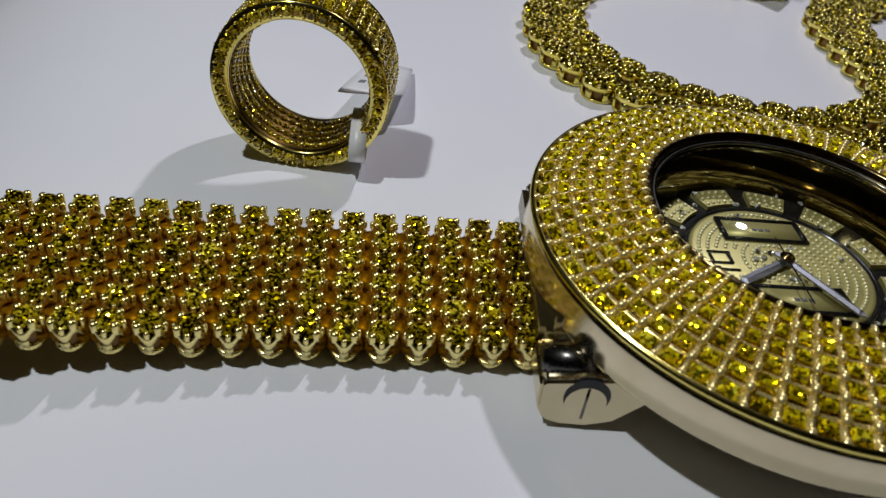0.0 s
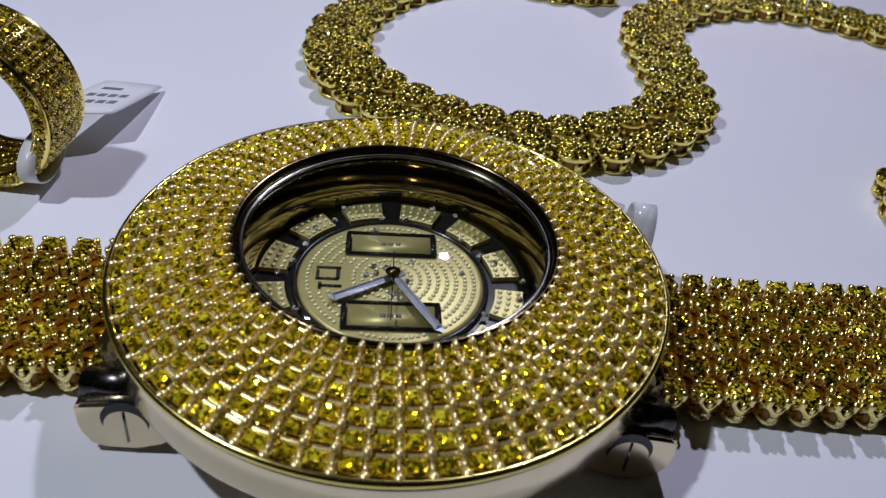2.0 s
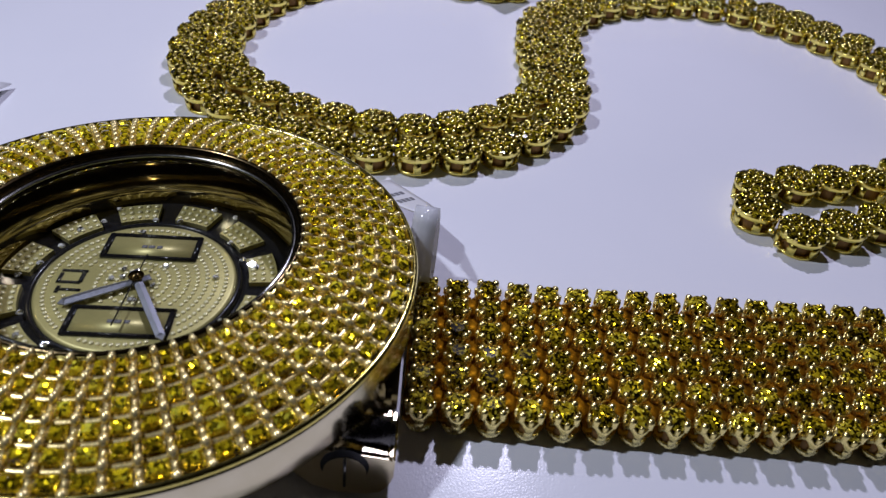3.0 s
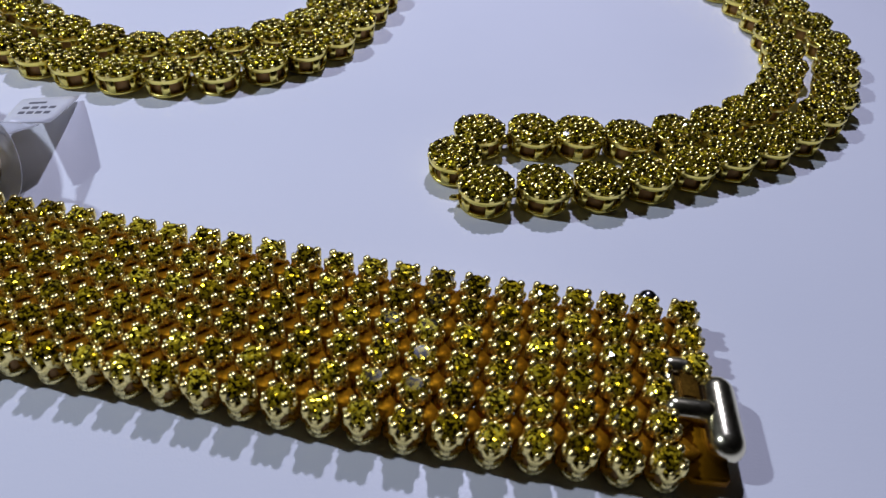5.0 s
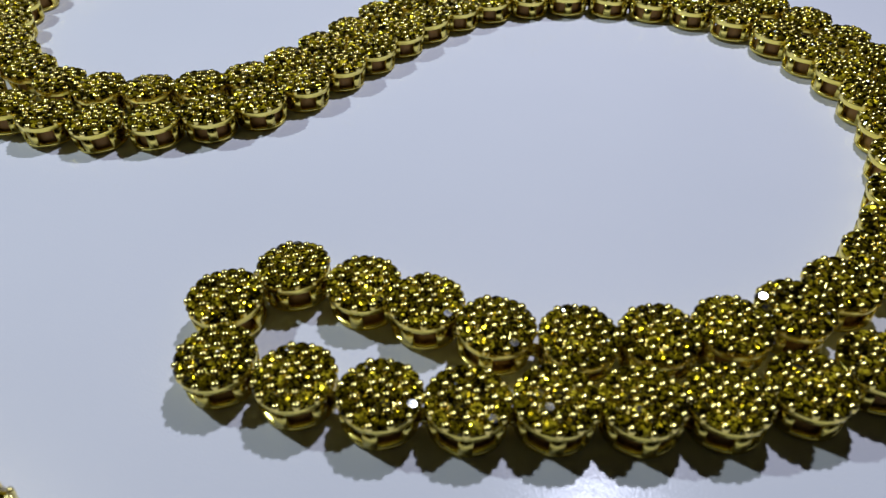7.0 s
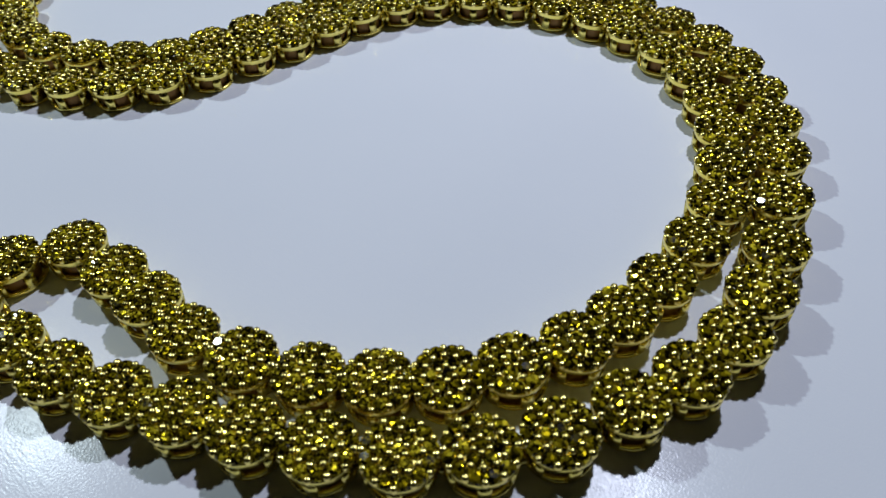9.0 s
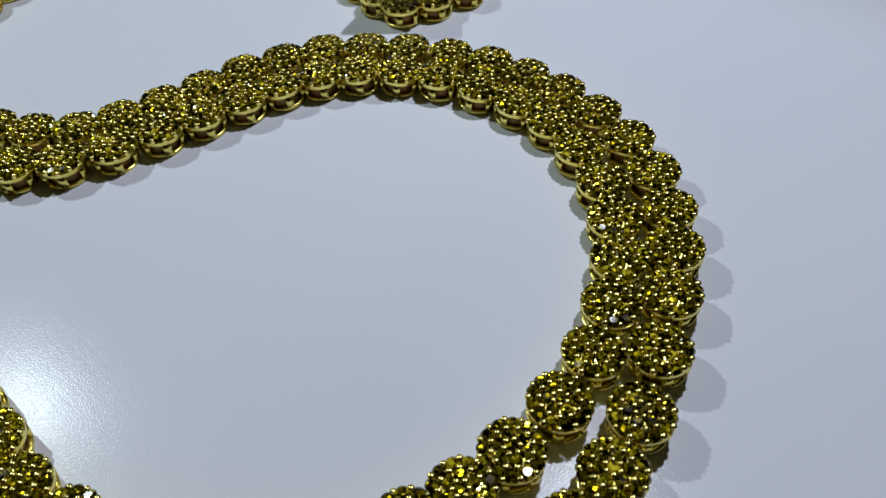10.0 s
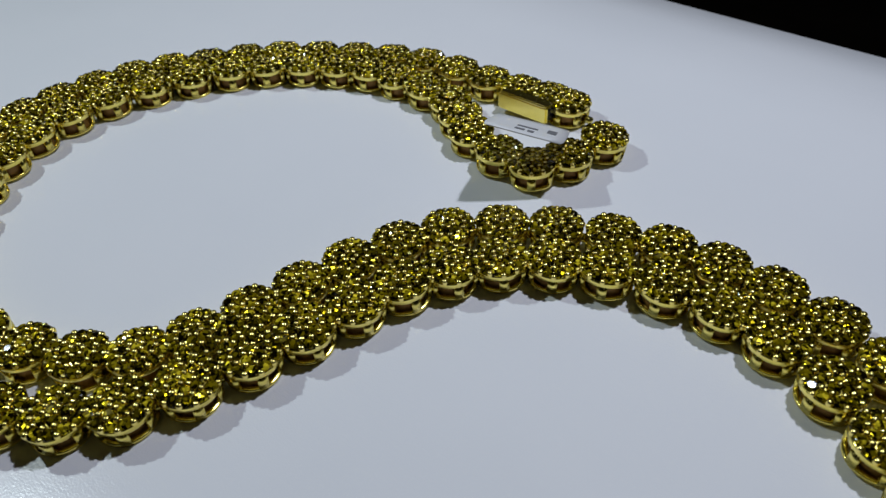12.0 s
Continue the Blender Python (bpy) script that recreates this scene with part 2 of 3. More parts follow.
def rod(bm, r, length, m, n=16, bevel=0.0):
    made = bmesh.ops.create_cone(bm, cap_ends=True, segments=n, radius1=r, radius2=r, depth=length)["verts"]
    if bevel:
        edges = [e for e in {e for v in made for e in v.link_edges} if e.calc_face_angle(0) > 1]
        made = list({v for f in bmesh.ops.bevel(bm, geom=edges, offset=bevel, segments=2, affect="EDGES")["faces"] for v in f.verts} | {v for v in made if v.is_valid})
    bmesh.ops.transform(bm, matrix=m, verts=made)


def pill(r, half, m):
    """A rod with round ends along its own z."""
    ends = [(max(0.01, r * math.cos(radians(a))), r * math.sin(radians(a))) for a in range(0, 91, 15)]
    bm = lathe([(x, -half - y) for x, y in ends[::-1]] + [(x, half + y) for x, y in ends], 28)
    bmesh.ops.transform(bm, matrix=m, verts=bm.verts)
    bmesh.ops.recalc_face_normals(bm, faces=bm.faces)
    return bm


def brilliant(bm, r, h, m=None):
    """The crown of a round stone: octagon table, star and kite facets down to the girdle, and a short pavilion."""
    top = [bm.verts.new((0.56 * r * math.cos(k * math.pi / 4), 0.56 * r * math.sin(k * math.pi / 4), h)) for k in range(8)]
    mid = [bm.verts.new((0.82 * r * math.cos((k + 0.5) * math.pi / 4), 0.82 * r * math.sin((k + 0.5) * math.pi / 4), 0.58 * h)) for k in range(8)]
    rim = [bm.verts.new((r * math.cos(k * math.pi / 8), r * math.sin(k * math.pi / 8), 0)) for k in range(16)]
    low = bm.verts.new((0, 0, -0.5 * r))
    bm.faces.new(top)
    for k in range(8):
        j = (k + 1) % 8
        a, b, c = rim[2 * k], rim[2 * k + 1], rim[(2 * k + 2) % 16]
        bm.faces.new((top[k], mid[k], top[j]))
        bm.faces.new((top[k], a, mid[k]))
        bm.faces.new((mid[k], a, b))
        bm.faces.new((mid[k], b, c))
        bm.faces.new((mid[k], c, top[j]))
        bm.faces.new((a, low, b))
        bm.faces.new((b, low, c))
    made = top + mid + rim + [low]
    if m is not None:
        bmesh.ops.transform(bm, matrix=m, verts=made)


def square_stone(bm, a, b, h):
    """A square-cut stone with a small table and stepped sides."""
    rings = [[bm.verts.new((x * a * s / 2, y * b * s / 2, z)) for x, y in ((-1, -1), (1, -1), (1, 1), (-1, 1))] for s, z in ((1, 0), (0.84, 0.45 * h), (0.52, h))]
    bm.faces.new(rings[2])
    for one, two in ((rings[0], rings[1]), (rings[1], rings[2])):
        for k in range(4):
            j = (k + 1) % 4
            bm.faces.new((one[k], one[j], two[j], two[k]))


def spline(points, steps, before=None):
    """Points on a smooth curve through the given ones, with that many steps between each two, and the way along at each."""
    ps, out = [Vector(p) for p in points], []
    for k in range(len(ps) - 1):
        p1, p2 = ps[k], ps[k + 1]
        p0 = ps[k - 1] if k else (Vector(before) if before else p1 * 2 - p2)
        p3 = ps[k + 2] if k + 2 < len(ps) else p2 * 2 - p1
        for i in range(steps + (k == len(ps) - 2)):
            t = i / steps
            at = 0.5 * (2 * p1 + (p2 - p0) * t + (2 * p0 - 5 * p1 + 4 * p2 - p3) * t * t + (3 * p1 - p0 - 3 * p2 + p3) * t**3)
            way = 0.5 * ((p2 - p0) + 2 * (2 * p0 - 5 * p1 + 4 * p2 - p3) * t + 3 * (3 * p1 - p0 - 3 * p2 + p3) * t * t)
            out.append((at, way.normalized()))
    return out


def heading(way):
    return math.degrees(math.atan2(way.y, way.x))


# ---------- the setting ----------
def tray_top():
    """The white table, turned by 20 degrees, with a soft rounded edge."""
    bm = bmesh.new()
    # half sizes in mm round its own middle
    hx, hy, r = 420, 300, 110
    loops = []
    for inset, z in [(0, -799)] + [(r * (1 - math.sin(a)), -r + r * math.cos(a)) for a in [radians(90 - 10 * i) for i in range(9)]] + [(r, 0)]:
        ring = []
        for cx, cy, a0 in ((1, 1, 0), (-1, 1, 90), (-1, -1, 180), (1, -1, 270)):
            for i in range(7):
                a = radians(a0 + 15 * i)
                ring.append(bm.verts.new((cx * (hx - 140) + (140 - inset) * math.cos(a), cy * (hy - 140) + (140 - inset) * math.sin(a), z)))
        loops.append(ring)
    for one, two in zip(loops, loops[1:]):
        for k in range(len(one)):
            j = (k + 1) % len(one)
            bm.faces.new((one[k], one[j], two[j], two[k]))
    bm.faces.new(loops[-1])
    bm.faces.new(loops[0][::-1])
    ob = new("table", mesh_of("table", bm, TRAY))
    u, v = Vector((math.cos(radians(20)), math.sin(radians(20)), 0)), Vector((-math.sin(radians(20)), math.cos(radians(20)), 0))
    mid = u * (-0.156 + 0.420) + v * (0.236 - 0.300)
    ob.matrix_basis = pose(mid.x, mid.y, 0, 0, 0, 20)
    return tagged(ob, "glossy white counter with a softly rounded edge", "table", kind="structure")


def room():
    bm = bmesh.new()
    bmesh.ops.create_cube(bm, size=1.0)
    bmesh.ops.scale(bm, vec=(4000, 4000, 2600), verts=bm.verts)
    bmesh.ops.reverse_faces(bm, faces=bm.faces)
    bmesh.ops.translate(bm, vec=(0, 0, 500), verts=bm.verts)
    walls = [f for f in bm.faces]
    kinds = {"floor": (0, 0, 1), "ceiling": (0, 0, -1), "wall_east": (-1, 0, 0), "wall_west": (1, 0, 0), "wall_north": (0, -1, 0), "wall_south": (0, 1, 0)}
    for name, n in kinds.items():
        f = max(walls, key=lambda f: f.normal.dot(Vector(n)))
        one = bmesh.new()
        back = [v.co - Vector(n) * 60 for v in f.verts]
        front = [one.verts.new(v.co) for v in f.verts]
        rear = [one.verts.new(c) for c in back]
        one.faces.new(front)
        one.faces.new(rear[::-1])
        for k in range(4):
            one.faces.new((front[k], rear[k], rear[(k + 1) % 4], front[(k + 1) % 4]))
        tagged(new(name, mesh_of(name, one, ROOM, False)), "dim brown-grey plain " + name.split("_")[0], name.split("_")[0], kind="structure")
    bm.free()


tray_top()
room()


# ---------- wristwatch ----------
WATCH_TURN = 5.0
watch = new("wristwatch")
watch.matrix_basis = pose(0, 0, 0)
tagged(watch, "gold wristwatch set with yellow stones, lying on the white table", "watch")
TURN = pose(0, 0, 0, 0, 0, WATCH_TURN)


def bezel_height(r):
    t = min(1.0, max(0.0, (25.0 - r) / 10.3))
    return 10.6 + 2.7 * (1 - (1 - t) ** 1.7)


def build_case():
    case = part("case", lathe([(0.1, 1.2), (17, 1.2), (19.5, 1.6), (21.5, 3.2), (23.2, 5.2), (24.6, 6.0), (25.05, 6.4), (25.1, 6.7), (24.75, 9.5), (24.65, 9.8), (24.5, 9.9), (22, 10.0)], 128), PALE, watch, "pale gold polished round case")
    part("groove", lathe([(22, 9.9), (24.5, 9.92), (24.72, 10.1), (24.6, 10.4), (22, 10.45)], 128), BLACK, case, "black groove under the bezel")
    part("case_back", lathe([(0.1, 0.0), (15.5, 0.0), (16.5, 0.4), (16.8, 1.25), (0.1, 1.3)], 96), STEEL, case)
    # lugs, with the bar that holds the band
    for sx, sy in ((-1, -1), (-1, 1), (1, -1), (1, 1)):
        bm = bmesh.new()
        outline = [(14.0, 7.0), (19.0, 5.7), (24.2, 5.1), (24.6, 4.7), (24.5, 2.2), (23.7, 0.7), (22.4, 0.3), (20.0, 0.3), (17.8, 1.0), (14.5, 4.2)]
        for y in (10.6, 15.8):
            bm.faces.new([bm.verts.new((x, y if y < 12 else 15.2 + (8.8 - z) * 0.08, z)) for x, z in outline])
        bm.verts.ensure_lookup_table()
        n = len(outline)
        for k in range(n):
            j = (k + 1) % n
            bm.faces.new((bm.verts[k], bm.verts[j], bm.verts[n + j], bm.verts[n + k]))
        bmesh.ops.recalc_face_normals(bm, faces=bm.faces)
        bmesh.ops.bevel(bm, geom=list(bm.edges), offset=0.25, segments=2, affect="EDGES")
        bmesh.ops.scale(bm, vec=(sx * (1.0 if sy < 0 else 0.93), sy * (1.0 if sy < 0 else 0.97), 1 if sy < 0 else 0.8), verts=bm.verts)
        bmesh.ops.recalc_face_normals(bm, faces=bm.faces)
        lug = part("lug", bm, PALE, watch, "", False, TURN)
        if sy > 0:
            continue
        bm = bmesh.new()
        rod(bm, 1.35, 5.6, Matrix.Translation((sx * 21.6, sy * 13.2, 5.2)) @ pose(0, 0, 0, 0, 90), 28, 0.3)
        part("lug_cap", bm, CAP, lug, "dark polished steel barrel")
        # a flush black disc shows as the shadow crescent above the screw
        bm = bmesh.new()
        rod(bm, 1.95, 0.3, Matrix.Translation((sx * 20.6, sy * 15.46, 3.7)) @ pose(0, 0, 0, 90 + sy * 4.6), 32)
        part("recess_shade", bm, BLACK, lug, "black disc for the shadow crescent above the screw", False)
        bm = bmesh.new()
        rod(bm, 1.85, 0.9, Matrix.Translation((sx * 20.6, sy * 15.26, 3.0)) @ pose(0, 0, 0, 90 + sy * 4.6), 32, 0.1)
        part("screw", bm, PALE, lug, "round gold screw head with a slot", False)
        # a dark bar laid on the head stands in for the shade in its slot
        bm = bmesh.new()
        block(bm, 0.22, 0.12, 3.4, Matrix.Translation((sx * 20.6, sy * 15.69, 3.0)) @ pose(0, 0, 0, sy * 4.6))
        part("slot_shade", bm, DARK_STEEL, lug)
    for sx in (-1, 1):
        bm = bmesh.new()
        rod(bm, 1.7, 21.0, Matrix.Translation((sx * 21.6, 0, 6.3)) @ pose(0, 0, 0, 90), 24)
        block(bm, 4.6, 20.8, 3.2, Matrix.Translation((sx * 22.0, 0, 5.2)), 0.5)
        part("end_bar", bm, DARK_GOLD, watch, "dark gold bar between the lugs", True, TURN)
    # crown on the far side
    bm = bmesh.new()
    rod(bm, 1.7, 1.3, Matrix.Translation((25.7, 0, 5.2)) @ pose(0, 0, 0, 0, 90), 28, 0.4)
    rod(bm, 1.3, 3.0, Matrix.Translation((24.2, 0, 5.2)) @ pose(0, 0, 0, 0, 90), 16)
    part("crown", bm, GOLD, watch, "gold winding crown", False, pose(0, 0, 0, 0, 0, 26))


def build_bezel():
    rows, cols = 6, 66
    edges = [24.55 - 9.6 * k / rows for k in range(rows + 1)]
    prof = [(24.6, 10.3), (24.98, 10.34), (25.14, 10.5), (25.16, 10.72), (25.02, 10.94), (24.82, 11.02), (24.62, 10.95)]
    prof += [(r, bezel_height(r) - 0.55) for r in [24.5 - 9.6 * k / 12 for k in range(13)]]
    prof += [(14.8, 13.2), (14.7, 12.2)]
    bezel = part("bezel", lathe(prof, 132), GOLD, watch, "wide domed gold bezel set with rows of square yellow stones")
    # the rim's shading is put into its dark metal colour
    part("inner_rim", lathe([(14.85, 13.05), (14.7, 13.35), (14.45, 13.4), (14.2, 13.1), (14.1, 12.0)], 132), BRONZE, bezel, "bezel's inner rim round the glass, coloured dark for its shading")
    # radial ridges and prong beads, one set a column
    bm = bmesh.new()
    for k in range(len(edges) - 1):
        r0, r1 = edges[k], edges[k + 1]
        z0, z1 = bezel_height(r0) - 0.5, bezel_height(r1) - 0.5
        tilt = math.atan2(z1 - z0, r0 - r1)
        block(bm, math.hypot(r0 - r1, z0 - z1), 0.36 + 0.02 * (r0 - 14), 0.8, Matrix.Translation(((r0 + r1) / 2, 0, (z0 + z1) / 2)) @ pose(0, 0, 0, 0, math.degrees(tilt), 0), 0.14)
    for r in edges:
        tilt = math.degrees(math.atan2(bezel_height(r - 0.4) - bezel_height(r + 0.4), 0.8))
        w = 0.33 + 0.016 * (r - 14)
        made = ball(bm, 0, 0, 0, 1.0, 1.0, 2)
        bmesh.ops.transform(bm, matrix=Matrix.Translation((r, 0, bezel_height(r) - 0.1)) @ pose(0, 0, 0, 0, tilt) @ Matrix.Diagonal((0.56, w * 0.82, 0.42, 1)), verts=made)
    ridge = mesh_of("prong_ridge", bm, RIDGE)
    for c in range(cols):
        under("prong_ridge", ridge, bezel, pose(0, 0, 0, 0, 0, 360 * c / cols))
    # thin hoops between the rows
    for r in edges[1:-1]:
        z = bezel_height(r) - 0.56
        part("hoop", lathe([(r + 0.28, z - 0.5), (r + 0.26, z + 0.1), (r + 0.13, z + 0.24), (r - 0.13, z + 0.29), (r - 0.26, z + 0.2), (r - 0.28, z - 0.4)], 132), RIDGE, bezel)
    # stones: those on the near side singly, the rest joined
    rest = bmesh.new()
    for k in range(rows):
        r = (edges[k] + edges[k + 1]) / 2
        w = 2 * math.pi * r / cols - 0.62
        one = bmesh.new()
        square_stone(one, 1.2, w, 0.42)
        me = mesh_of("stone", one, BEZEL_STONE, False)
        tilt = math.degrees(math.atan2(bezel_height(r - 0.5) - bezel_height(r + 0.5), 1.0))
        for c in range(cols):
            a = 360 * (c + 0.5) / cols
            z = bezel_height(r) - 0.16
            m = pose(0, 0, 0, 0, 0, a) @ at_mm(r, 0, z, random.uniform(-10, 10), tilt + random.uniform(-10, 10), random.uniform(-3, 3))
            if 190 < a < 360 or (k < 2 and a < 40):
                under("stone", me, bezel, m)
            else:
                tmp = me.copy()
                tmp.transform(Matrix.Scale(1000, 4) @ m)
                rest.from_mesh(tmp)
                bpy.data.meshes.remove(tmp)
    tagged(part("stone_fill", rest, BEZEL_FILL, bezel, "", False), kind="stuff")


def arc_plate(r0, r1, a0, a1, z0, z1, n=5):
    """A flat plate between two radii and two angles."""
    bm = bmesh.new()
    spots = [(r0, a0 + (a1 - a0) * i / n) for i in range(n + 1)] + [(r1, a1 + (a0 - a1) * i / n) for i in range(n + 1)]
    low, top = ([bm.verts.new((r * math.cos(a), r * math.sin(a), z)) for r, a in spots] for z in (z0, z1))
    bm.faces.new(top)
    for i in range(len(spots)):
        j = (i + 1) % len(spots)
        bm.faces.new((low[i], low[j], top[j], top[i]))
    bmesh.ops.recalc_face_normals(bm, faces=bm.faces)
    return bm


def build_dial():
    T = at_mm(-0.25, -0.6, -0.3, 0, 0, 8)
    part("rehaut", lathe([(14.15, 12.4), (13.9, 11.8), (13.75, 11.6), (12.95, 7.6), (12.9, 7.0)], 96), MIRROR, watch, "dark polished gold sloping inner ring")
    dial = part("dial", lathe([(0.05, 7.5), (13.5, 7.5)], 96), BLACK, watch, "black dial with champagne panels", True, T)
    disc = part("centre_disc", lathe([(0.05, 8.05), (8.4, 8.05), (8.72, 7.95), (8.8, 7.5)], 80), CHAMPAGNE, dial, "champagne centre disc with rings of tiny beads")
    part("disc_ring", lathe([(8.75, 7.6), (8.9, 8.12), (9.15, 8.12), (9.3, 7.6)], 80), BLACK, dial, "black ring round the disc")
    # rings of tiny beads set in dark grooves
    for r in (1.9, 2.75, 3.6, 4.45, 5.3, 6.15, 7.0, 7.85):
        n = int(2 * math.pi * r / 0.55)
        bm = bmesh.new()
        for k in range(n):
            a = 2 * math.pi * k / n
            x, y = r * math.cos(a), r * math.sin(a)
            if (abs(x) < 4.6 and 3.0 < abs(y) < 7.3) or (-7.6 < x < -4.0 and abs(y + 0.2) < 1.9):
                continue
            prong(bm, x, y, 8.22, 0.23, 0.3)
        tagged(part("bead_ring", bm, PEARL, disc), kind="stuff")
    for y in (5.1, -5.2):
        bm = bmesh.new()
        for x0, y0, sx, sy in ((0, 1.62, 8.9, 0.42), (0, -1.62, 8.9, 0.42), (-4.2, 0, 0.55, 2.9), (4.2, 0, 0.55, 2.9)):
            block(bm, sx, sy, 0.34, Matrix.Translation((x0, y + y0, 8.18)), 0.08)
        frame_ob = part("window_frame", bm, BLACK, disc, "black rectangular frame")
        bm = bmesh.new()
        block(bm, 7.85, 2.82, 0.2, Matrix.Translation((0, y, 8.1)), 0.05)
        part("window_plate", bm, CHAMPAGNE, frame_ob)
        bm = bmesh.new()
        for x0, sx in ((-0.75, 0.5), (-0.1, 0.6), (0.65, 0.5)):
            block(bm, sx, 0.42, 0.06, Matrix.Translation((x0, y, 8.21)))
        part("printed_bar", bm, INK, frame_ob)
        bm = bmesh.new()
        for k in range(17):
            for side in (-1, 1):
                ball(bm, -4.1 + 8.2 * k / 16, y + side * 1.62, 8.36, 0.13, 0.8, 1)
        part("frame_beads", bm, BLACK, frame_ob)
    # clear stones round the disc and on it
    bm = bmesh.new()
    for k in range(26):
        a, r = radians(360 / 26 * k + random.uniform(-4, 4)), random.choice((9.6, 10.6, 12.2, 12.6))
        brilliant(bm, 0.34, 0.16, Matrix.Translation((r * math.cos(a), r * math.sin(a), 8.15)) @ pose(0, 0, 0, random.uniform(-16, 16), random.uniform(-16, 16), 0))
    for k in range(16):
        a, r = random.uniform(0, 6.28), random.choice((1.6, 2.4, 3.1, 6.9, 7.6))
        if abs(r * math.sin(a)) > 2.6 and r < 7:
            continue
        brilliant(bm, 0.3, 0.16, Matrix.Translation((r * math.cos(a), r * math.sin(a), 8.2)) @ pose(0, 0, 0, random.uniform(-16, 16), random.uniform(-16, 16), 0))
    tagged(part("stone_fill", bm, CLEAR_STONE, disc, "tiny clear stones", False), kind="stuff")
    # maker's mark as plain dark strokes
    bm = bmesh.new()
    for x0, y0, sx, sy in ((-5.9, 1.25, 2.3, 0.3), (-5.0, 0.45, 0.36, 1.5), (-6.9, 0.2, 0.3, 1.4), (-5.9, -0.35, 1.9, 0.3), (-5.6, -1.35, 2.0, 0.3), (-6.6, -1.35, 0.3, 0.9)):
        block(bm, sx, sy, 0.1, Matrix.Translation((x0, y0, 8.1)))
    part("mark", bm, BLACK, disc)
    # hour panels round the rim
    for k in range(12):
        a0, a1 = radians(30 * k + 5 + 90), radians(30 * k + 25 + 90)
        panel = part("hour_panel", arc_plate(9.9, 12.5, a0, a1, 7.5, 8.0), CHAMPAGNE, dial, "", False)
        bm = bmesh.new()
        for r in (10.35, 11.2, 12.05):
            for i in range(5):
                a = a0 + (a1 - a0) * (i + 0.5) / 5
                prong(bm, r * math.cos(a), r * math.sin(a), 8.2, 0.25, 0.3)
        part("panel_beads", bm, PEARL, panel)
    for name, ang, length, wide, z in (("hour_hand", 219, 6.7, 1.0, 8.15), ("minute_hand", 307.5, 8.7, 0.85, 8.4)):
        bm = bmesh.new()
        pts = [(-1.2, -0.35), (0.6, -0.4), (length * 0.55, -wide / 2), (length * 0.93, -wide / 2.2), (length, 0), (length * 0.93, wide / 2.2), (length * 0.55, wide / 2), (0.6, 0.4), (-1.2, 0.35)]
        low, top = ([bm.verts.new((x, y, h)) for x, y in pts] for h in (0, 0.16))
        spine = [bm.verts.new((x, 0, 0.3)) for x in (-1.0, length * 0.9)]
        bm.faces.new((top[8], spine[0], top[0]))
        bm.faces.new((top[0], spine[0], spine[1], top[3], top[2], top[1]))
        bm.faces.new((top[3], spine[1], top[5], top[4]))
        bm.faces.new((top[5], spine[1], spine[0], top[8], top[7], top[6]))
        for i in range(len(pts)):
            j = (i + 1) % len(pts)
            bm.faces.new((low[i], low[j], top[j], top[i]))
        bmesh.ops.recalc_face_normals(bm, faces=bm.faces)
        part(name, bm, SATIN, watch, "silver lance-shaped hand", False, at_mm(-0.1, -0.8, z, 0, 0, ang))
    bm = bmesh.new()
    rod(bm, 0.35, 1.6, Matrix.Translation((-0.1, -0.8, 8.1)), 12)
    rod(bm, 0.7, 0.4, Matrix.Translation((-0.1, -0.8, 8.85)), 20, 0.15)
    part("hand_hub", bm, BRONZE, watch)
    bm = bmesh.new()
    block(bm, 0.12, 9.5, 0.08, Matrix.Translation((0, -1.6, 8.75)))
    part("second_hand", bm, BLACK, watch, "thin black hand", False, at_mm(-0.1, -0.8, 0, 0, 0, 6))
    dome_line = [(14.1 * math.sin(radians(a)) / math.sin(radians(42)), 12.5 + (math.cos(radians(a)) - math.cos(radians(42))) * 9.0) for a in range(42, -1, -3)]
    dome_line = [(14.15, 12.0)] + dome_line[:-1] + [(0.01, dome_line[-1][1])]
    # a pale metal ring stands in for the bright reflection on the glass bevel
    part("crystal_edge", lathe([(13.85 + 0.22 * math.cos(radians(a)), 12.5 + 0.2 * math.sin(radians(a))) for a in range(0, 361, 30)], 96), GLASS_EDGE, watch, "grey metal ring for the highlight along the glass's bevelled edge")
    glass = part("crystal", lathe(dome_line, 96), CRYSTAL, watch, "clear domed glass")
    glass.visible_shadow = False


build_case()
build_bezel()
build_dial()


